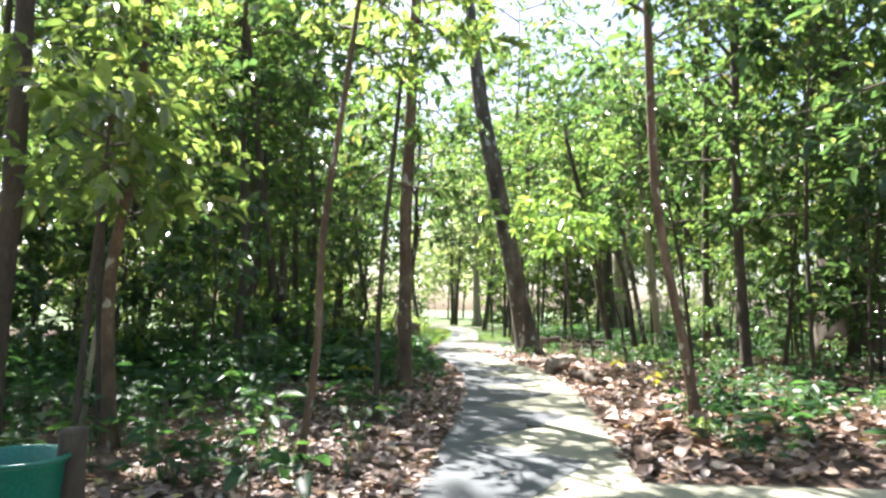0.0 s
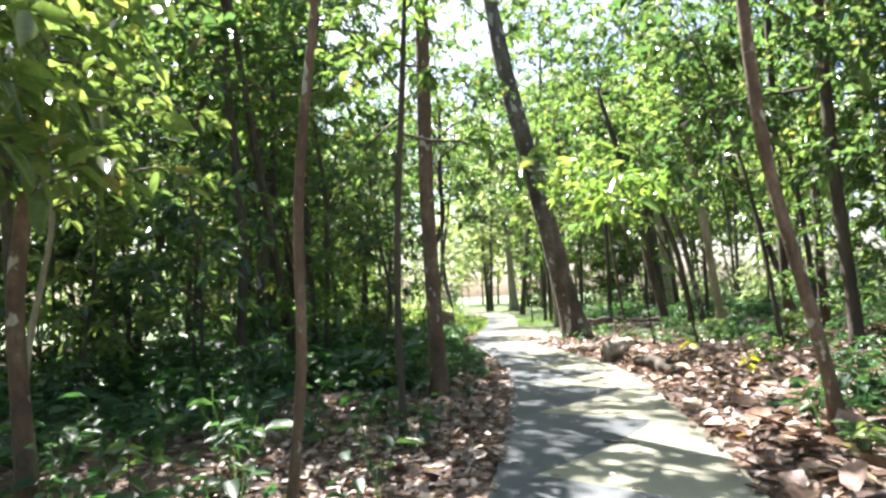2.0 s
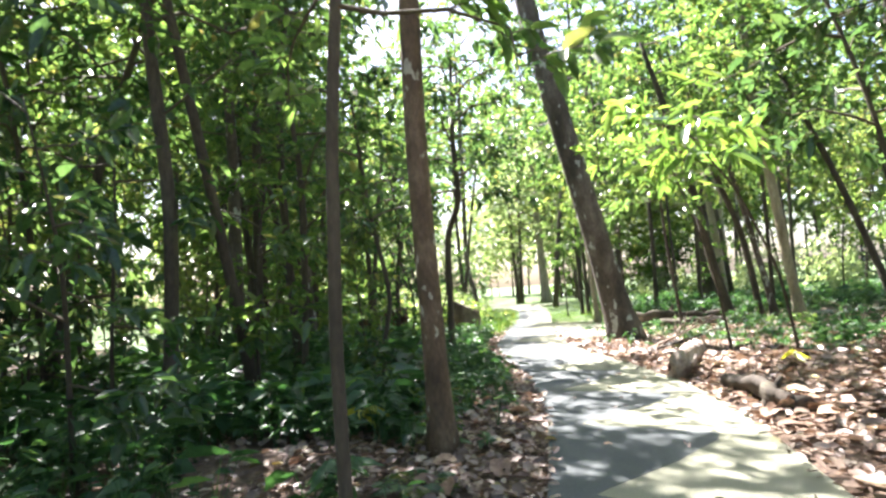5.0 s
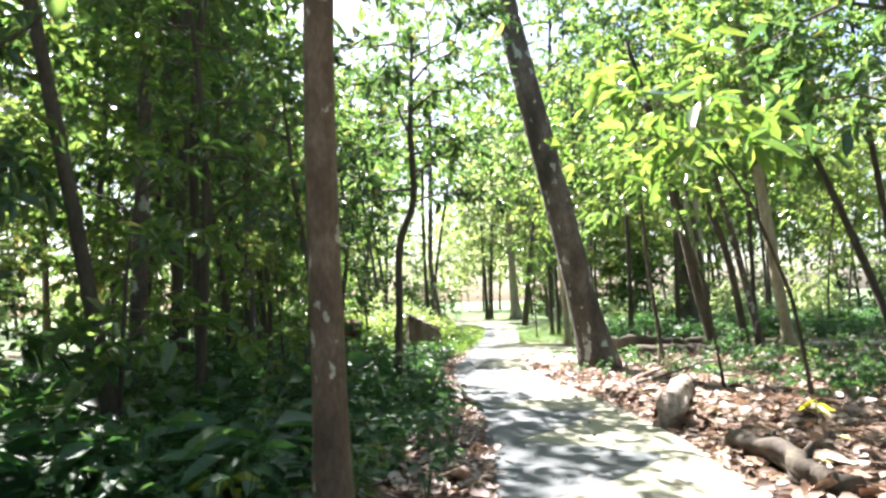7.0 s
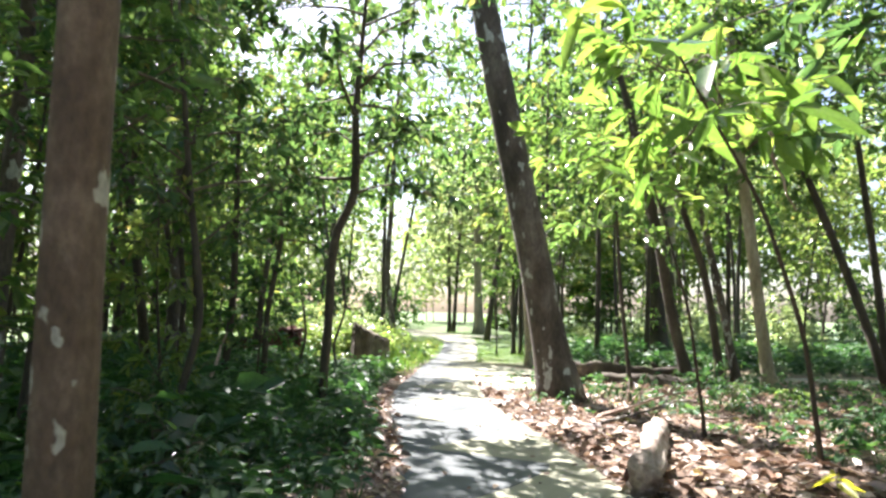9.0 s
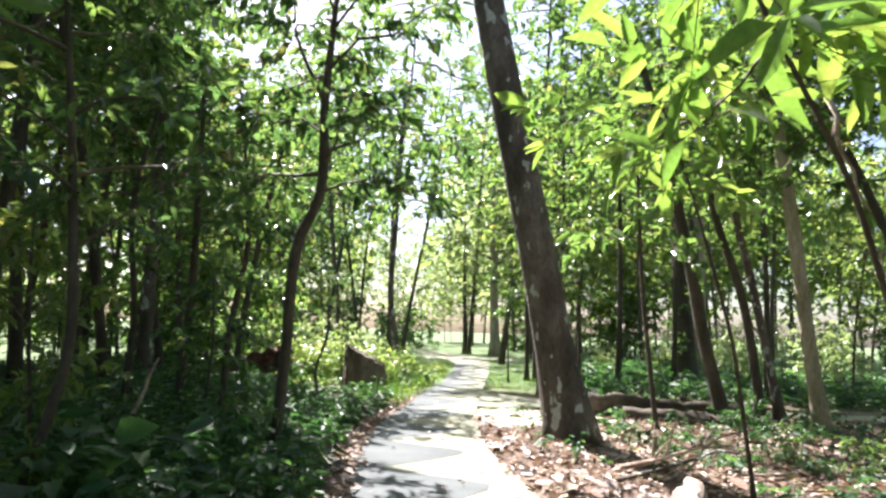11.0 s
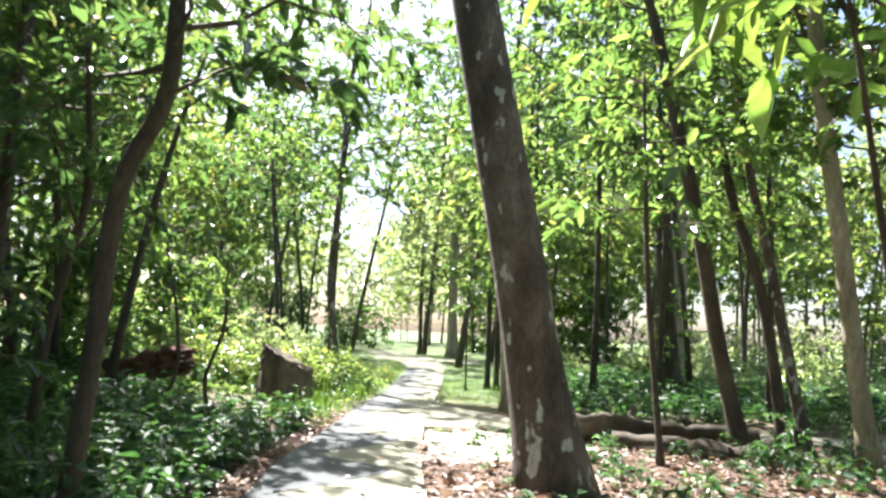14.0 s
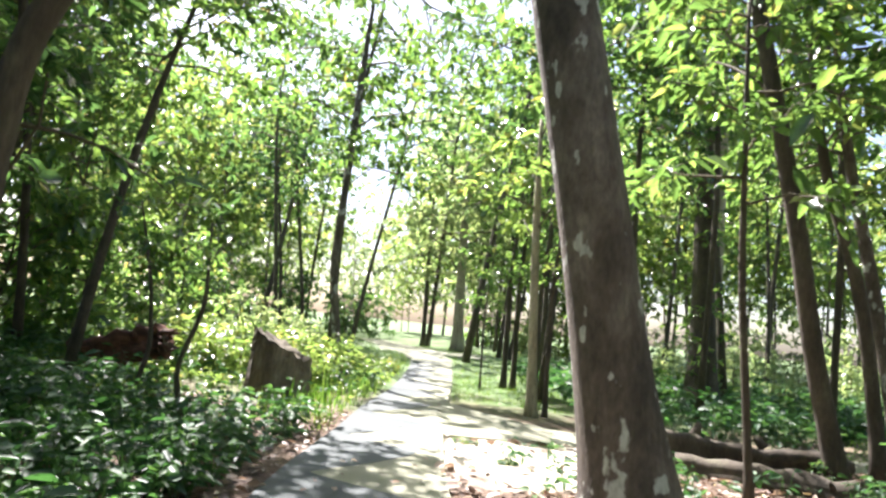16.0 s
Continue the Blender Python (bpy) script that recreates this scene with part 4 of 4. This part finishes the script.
log("fallen_log", "mossy dark log among ferns", at(4.0, 24.6, 0.2), at(7.0, 24.3, 0.18), 0.26, BARK_DARK, WOOD_RED, 405)


def dead_branch(label, a, b, r, material, forks, seed):
    k = np.random.default_rng(seed)
    a, b = np.array(a, float), np.array(b, float)
    q = np.linspace(0, 1, 7)[:, None]
    line = a + (b - a) * q + k.normal(0, 0.02, (7, 3)) * [1, 1, 0.6] * np.linalg.norm(b - a)
    main = tagged(piece("dead_branch", as_mesh("dead_branch", *tube(line, np.linspace(r, r * 0.35, 7), 6), material)), label, "branch")
    for _ in range(forks):
        i = int(k.integers(1, 6))
        d = unit((b - a) + k.normal(0, 0.7, 3) * np.linalg.norm(b - a)) * k.uniform(0.25, 0.6) * np.linalg.norm(b - a) * 0.7
        piece("twig", as_mesh("twig", *tube([line[i], line[i] + d * 0.5 + [0, 0, 0.04], line[i] + d], [r * 0.5, r * 0.35, r * 0.15], 5), material), main)
    return main


dead_branch("bare grey fallen branch with side twigs", at(3.2, 18.6, 0.05), at(3.9, 17.2, 0.65), 0.035, WOOD_PALE, 6, 411)
dead_branch("bare grey fallen branch with side twigs", at(3.0, 17.9, 0.06), at(4.6, 18.6, 0.35), 0.03, BARK_GREY, 5, 412)
dead_branch("straight bare stick lying on dry leaves", at(4.3, 18.2, 0.06), at(5.9, 18.9, 0.1), 0.025, WOOD_PALE, 1, 413)
dead_branch("pale broken pole leaning in the undergrowth", (-2.77, 17.5, 0.05), (-2.6, 18.0, 1.25), 0.04, WOOD_PALE, 0, 414)
dead_branch("pale hanging dead branch", (5.0, 17.0, 4.4), (5.5, 17.3, 3.2), 0.03, WOOD_PALE, 1, 415)


def stump(x, y):
    """A cut block of trunk with a slanting top and furrowed sides."""
    top = thing("tree_stump", "weathered brown tree stump with a slanting top in green herbs", "stump", (x, y, float(lie(x, y)) - 0.05))
    k = np.random.default_rng(421)
    sides, rows = 28, 12
    a = np.linspace(0, 2 * np.pi, sides, endpoint=False)
    shape = 0.56 * 1.0 * (1 + 0.05 * np.sin(3 * a + 1) + 0.05 * np.sin(7 * a) + 0.03 * k.normal(size=sides)) / np.maximum(np.abs(np.cos(a)) ** 1.6 + np.abs(np.sin(a)) ** 1.6, 0.85)
    v = []
    for i in range(rows):
        s = i / (rows - 1)
        r = shape * (1.06 - 0.1 * s + 0.12 * math.exp(-s * 9)) * (1 + 0.02 * k.normal(size=sides))
        px, pyy = r * np.cos(a), r * np.sin(a) * 0.8
        h = 1.0 - 0.24 * np.clip(px + 0.05, -0.4, 0.5) / 0.45 + 0.03 * k.normal(size=sides)
        v.append(np.stack([px, pyy, s * h], 1))
    v = np.concatenate(v)
    f = [(i * sides + j, i * sides + (j + 1) % sides, (i + 1) * sides + (j + 1) % sides, (i + 1) * sides + j) for i in range(rows - 1) for j in range(sides)]
    piece("bark", as_mesh("bark", v, f, STUMP, False), top)
    rim = v[-sides:]
    mid = rim.mean(0)
    rings = np.concatenate([mid + (rim - mid) * q + [0, 0, (1 - q) * -0.05 + 0.004] for q in (1.0, 0.66, 0.33)])
    rings = np.vstack([rings, mid - [0, 0, 0.05]])
    ff = [(i * sides + j, i * sides + (j + 1) % sides, (i + 1) * sides + (j + 1) % sides, (i + 1) * sides + j) for i in range(2) for j in range(sides)]
    ff += [(2 * sides + j, 2 * sides + (j + 1) % sides, 3 * sides) for j in range(sides)]
    piece("cut_top", as_mesh("cut_top", rings, ff, STUMP, False), top, "weathered cut face")


stump(-1.55, 26.9)


def bin_and_post():
    b = thing("litter_bin", "round green plastic bin beside a wooden post", "bin", (-2.2, 3.3, -0.03))
    n, h = 28, [(0.0, 0.17), (0.02, 0.18), (0.35, 0.2), (0.68, 0.225), (0.69, 0.24), (0.72, 0.24), (0.72, 0.222), (0.4, 0.196), (0.04, 0.17)]
    a = np.linspace(0, 2 * np.pi, n, endpoint=False)
    v = np.concatenate([np.stack([r * np.cos(a), r * np.sin(a), np.full(n, z)], 1) for z, r in h])
    f = [(i * n + j, i * n + (j + 1) % n, (i + 1) * n + (j + 1) % n, (i + 1) * n + j) for i in range(len(h) - 1) for j in range(n)]
    f += [tuple(range(n))[::-1], tuple(range((len(h) - 1) * n, len(h) * n))]
    piece("body", as_mesh("body", v, f, PLASTIC), b)
    rim = [(0.24 * math.cos(t), 0.24 * math.sin(t), 0.715) for t in np.linspace(0, 2 * np.pi, 33)]
    piece("rim", as_mesh("rim", *tube(rim, [0.012] * 33, 8, cap=False), PLASTIC), b, "rolled green rim")
    p = thing("post", "short dark wooden post in the leaf litter", "post", (-1.99, 3.42, -0.03))
    piece("shaft", as_mesh("shaft", *tube([(0, 0, -0.1), (0, 0, 0.4), (0, 0, 0.82), (0, 0, 0.84)], [0.075, 0.072, 0.07, 0.06], 10, 0.05, 5), BARK_DARK), p)


bin_and_post()


def broad_plant(x, y, label, material, count, size, height, seed):
    """A seedling with a few big leaves on a thin stem."""
    k = np.random.default_rng(seed)
    top = thing("seedling", label, "plant", at(x, y, 0))
    piece("stem", as_mesh("stem", *tube([(0, 0, -0.03), (0.01, 0, height * 0.5), (0, 0.01, height)], [0.008, 0.006, 0.004], 6), TWIG), top)
    for i in range(count):
        t = i * 2.4 + k.uniform(-0.3, 0.3)
        z = height * k.uniform(0.6, 1.0)
        l = size * k.uniform(0.75, 1.2)
        v, f = blades(np.array([[0, 0, z]]), np.array([[math.cos(t), math.sin(t), k.uniform(-0.3, 0.3)]]), unit(np.array([[0, 0, 1.0]]) + k.normal(0, 0.3, (1, 3))), np.array([l]), np.array([l * 0.42]), 0.15, 0.35)
        piece("leaf", quad_mesh("leaf", v, f, material), top)


broad_plant(-1.5, 11.4, "seedling with large yellowing leaves on dry litter", YELLOWED, 7, 0.3, 0.35, 431)
broad_plant(-2.6, 11.6, "dark plant with large drooping leaves", HERB, 9, 0.36, 0.55, 432)
broad_plant(-3.1, 11.0, "dark plant with large drooping leaves", HERB, 9, 0.36, 0.6, 433)
broad_plant(3.6, 10.6, "small bright yellow-green seedling in dry leaves", YELLOWED, 6, 0.18, 0.4, 434)
broad_plant(3.9, 13.9, "small bright yellow-green seedling in dry leaves", YELLOWED, 6, 0.2, 0.4, 435)
broad_plant(2.9, 6.9, "small green seedling in dry leaves", LEAF_LIGHT, 8, 0.16, 0.3, 436)
broad_plant(-2.3, 5.8, "thin green seedling in dry leaves", LEAF_MID, 8, 0.16, 0.6, 437)
broad_plant(-1.2, 9.4, "dark plant with large drooping leaves", HERB, 8, 0.28, 0.4, 438)


def fern(x, y, size, seed):
    """A fern: arching fronds, each a rib with paired leaflets."""
    k = np.random.default_rng(seed)
    top = thing("fern", "low green fern with arching fronds in dry leaves", "fern", at(x, y, 0), "ferns")
    for i in range(8):
        t = i * 0.785 + k.uniform(-0.25, 0.25)
        out = np.array([math.cos(t), math.sin(t), 0.0])
        q = np.linspace(0, 1, 15)[:, None]
        rib = out * size * q + np.array([0, 0, 1.0]) * size * (0.75 * q - 0.7 * q ** 2)
        side = np.array([-out[1], out[0], 0.0])
        base = np.repeat(rib[2:], 2, 0)
        sign = np.tile([1.0, -1.0], 13)[:, None]
        length = np.repeat(size * 0.3 * np.sin(np.linspace(0.5, 3.0, 13)), 2) + 0.02
        v, f = blades(base, side * sign + out * 0.45 + [0, 0, -0.12], np.tile([0, 0, 1.0], (26, 1)), length, length * 0.3, 0.1, 0.1)
        frond = piece("frond", quad_mesh("frond", v, f, HERB if i % 3 else LEAF_LIGHT), top)
        piece("rib", as_mesh("rib", *tube(rib, np.linspace(0.005, 0.002, 15), 4), TWIG), frond)


for i, (x, y, s) in enumerate([(-1.75, 9.0, 0.42), (-2.0, 8.4, 0.36), (-0.75, 9.9, 0.4), (-0.9, 12.6, 0.4), (3.4, 9.1, 0.34), (3.9, 8.2, 0.36), (-1.9, 13.6, 0.45)]):
    fern(x, y, s, 500 + i)

# single broad fallen leaves lying on the litter and on the path
LEAF_SHAPES = []
for i in range(5):
    k = np.random.default_rng(600 + i)
    v, f = blades(np.array([[-0.5, 0, 0.0]]), np.array([[1.0, 0, 0.05]]), np.array([[0, 0.1 * i - 0.2, 1.0]]), np.array([1.0]), np.array([0.5 + 0.08 * i]), 0.16 + 0.05 * (i % 3), -0.08 + 0.08 * (i % 2))
    LEAF_SHAPES.append(quad_mesh("fallen_leaf", v, f, DRY_SINGLE))
k = np.random.default_rng(610)
placed = 0
while placed < 250:
    y = k.uniform(5.7, 18)
    x = float(edge_r(y)) + abs(k.normal(0, 1.3)) + 0.05 if placed % 6 else float(edge_l(y)) - abs(k.normal(0, 0.6)) - 0.05
    leaf = piece("fallen_leaf", LEAF_SHAPES[int(k.integers(5))], ground)
    s = k.uniform(0.13, 0.27)
    leaf.matrix_basis = Matrix.Translation((x, y, float(lie(x, y)) + 0.06)) @ Euler((k.normal(0, 0.25), k.normal(0, 0.25), k.uniform(0, 6.28))).to_matrix().to_4x4() @ Matrix.Scale(s, 4)
    placed += 1
for _ in range(16):
    y = k.uniform(6.0, 9.5)
    x = float(edge_r(y)) + k.uniform(0.12, 1.1)
    leaf = piece("fallen_leaf", LEAF_SHAPES[int(k.integers(5))], ground)
    leaf.matrix_basis = Matrix.Translation((x, y, float(lie(x, y)) + 0.1)) @ Euler((k.normal(0, 0.3), k.normal(0, 0.3), k.uniform(0, 6.28))).to_matrix().to_4x4() @ Matrix.Scale(k.uniform(0.28, 0.46), 4)
for x, y, s in [(0.5, 6.9, 0.09), (1.3, 7.6, 0.1), (1.0, 8.9, 0.08), (0.9, 10.9, 0.1), (1.9, 12.2, 0.08), (1.2, 14.6, 0.09), (1.0, 17.3, 0.09), (0.2, 19.4, 0.08), (0.9, 21.9, 0.1), (0.4, 22.6, 0.09), (0.1, 21.3, 0.08)]:
    leaf = piece("fallen_leaf", LEAF_SHAPES[int(k.integers(5))], path)
    leaf.matrix_basis = Matrix.Translation((x, y, 0.05)) @ Matrix.Rotation(k.uniform(0, 6.28), 4, "Z") @ Matrix.Scale(s, 4)
dead_branch("small dark stick lying on the path", (1.1, 7.95, 0.052), (1.38, 7.85, 0.052), 0.012, BARK_DARK, 0, 441)
for x, y, s in [(1.75, 24.6, 0.22), (2.2, 23.4, 0.16), (2.9, 24.9, 0.2), (2.6, 26.2, 0.14)]:
    fern(x, y, s, 520 + int(10 * x))
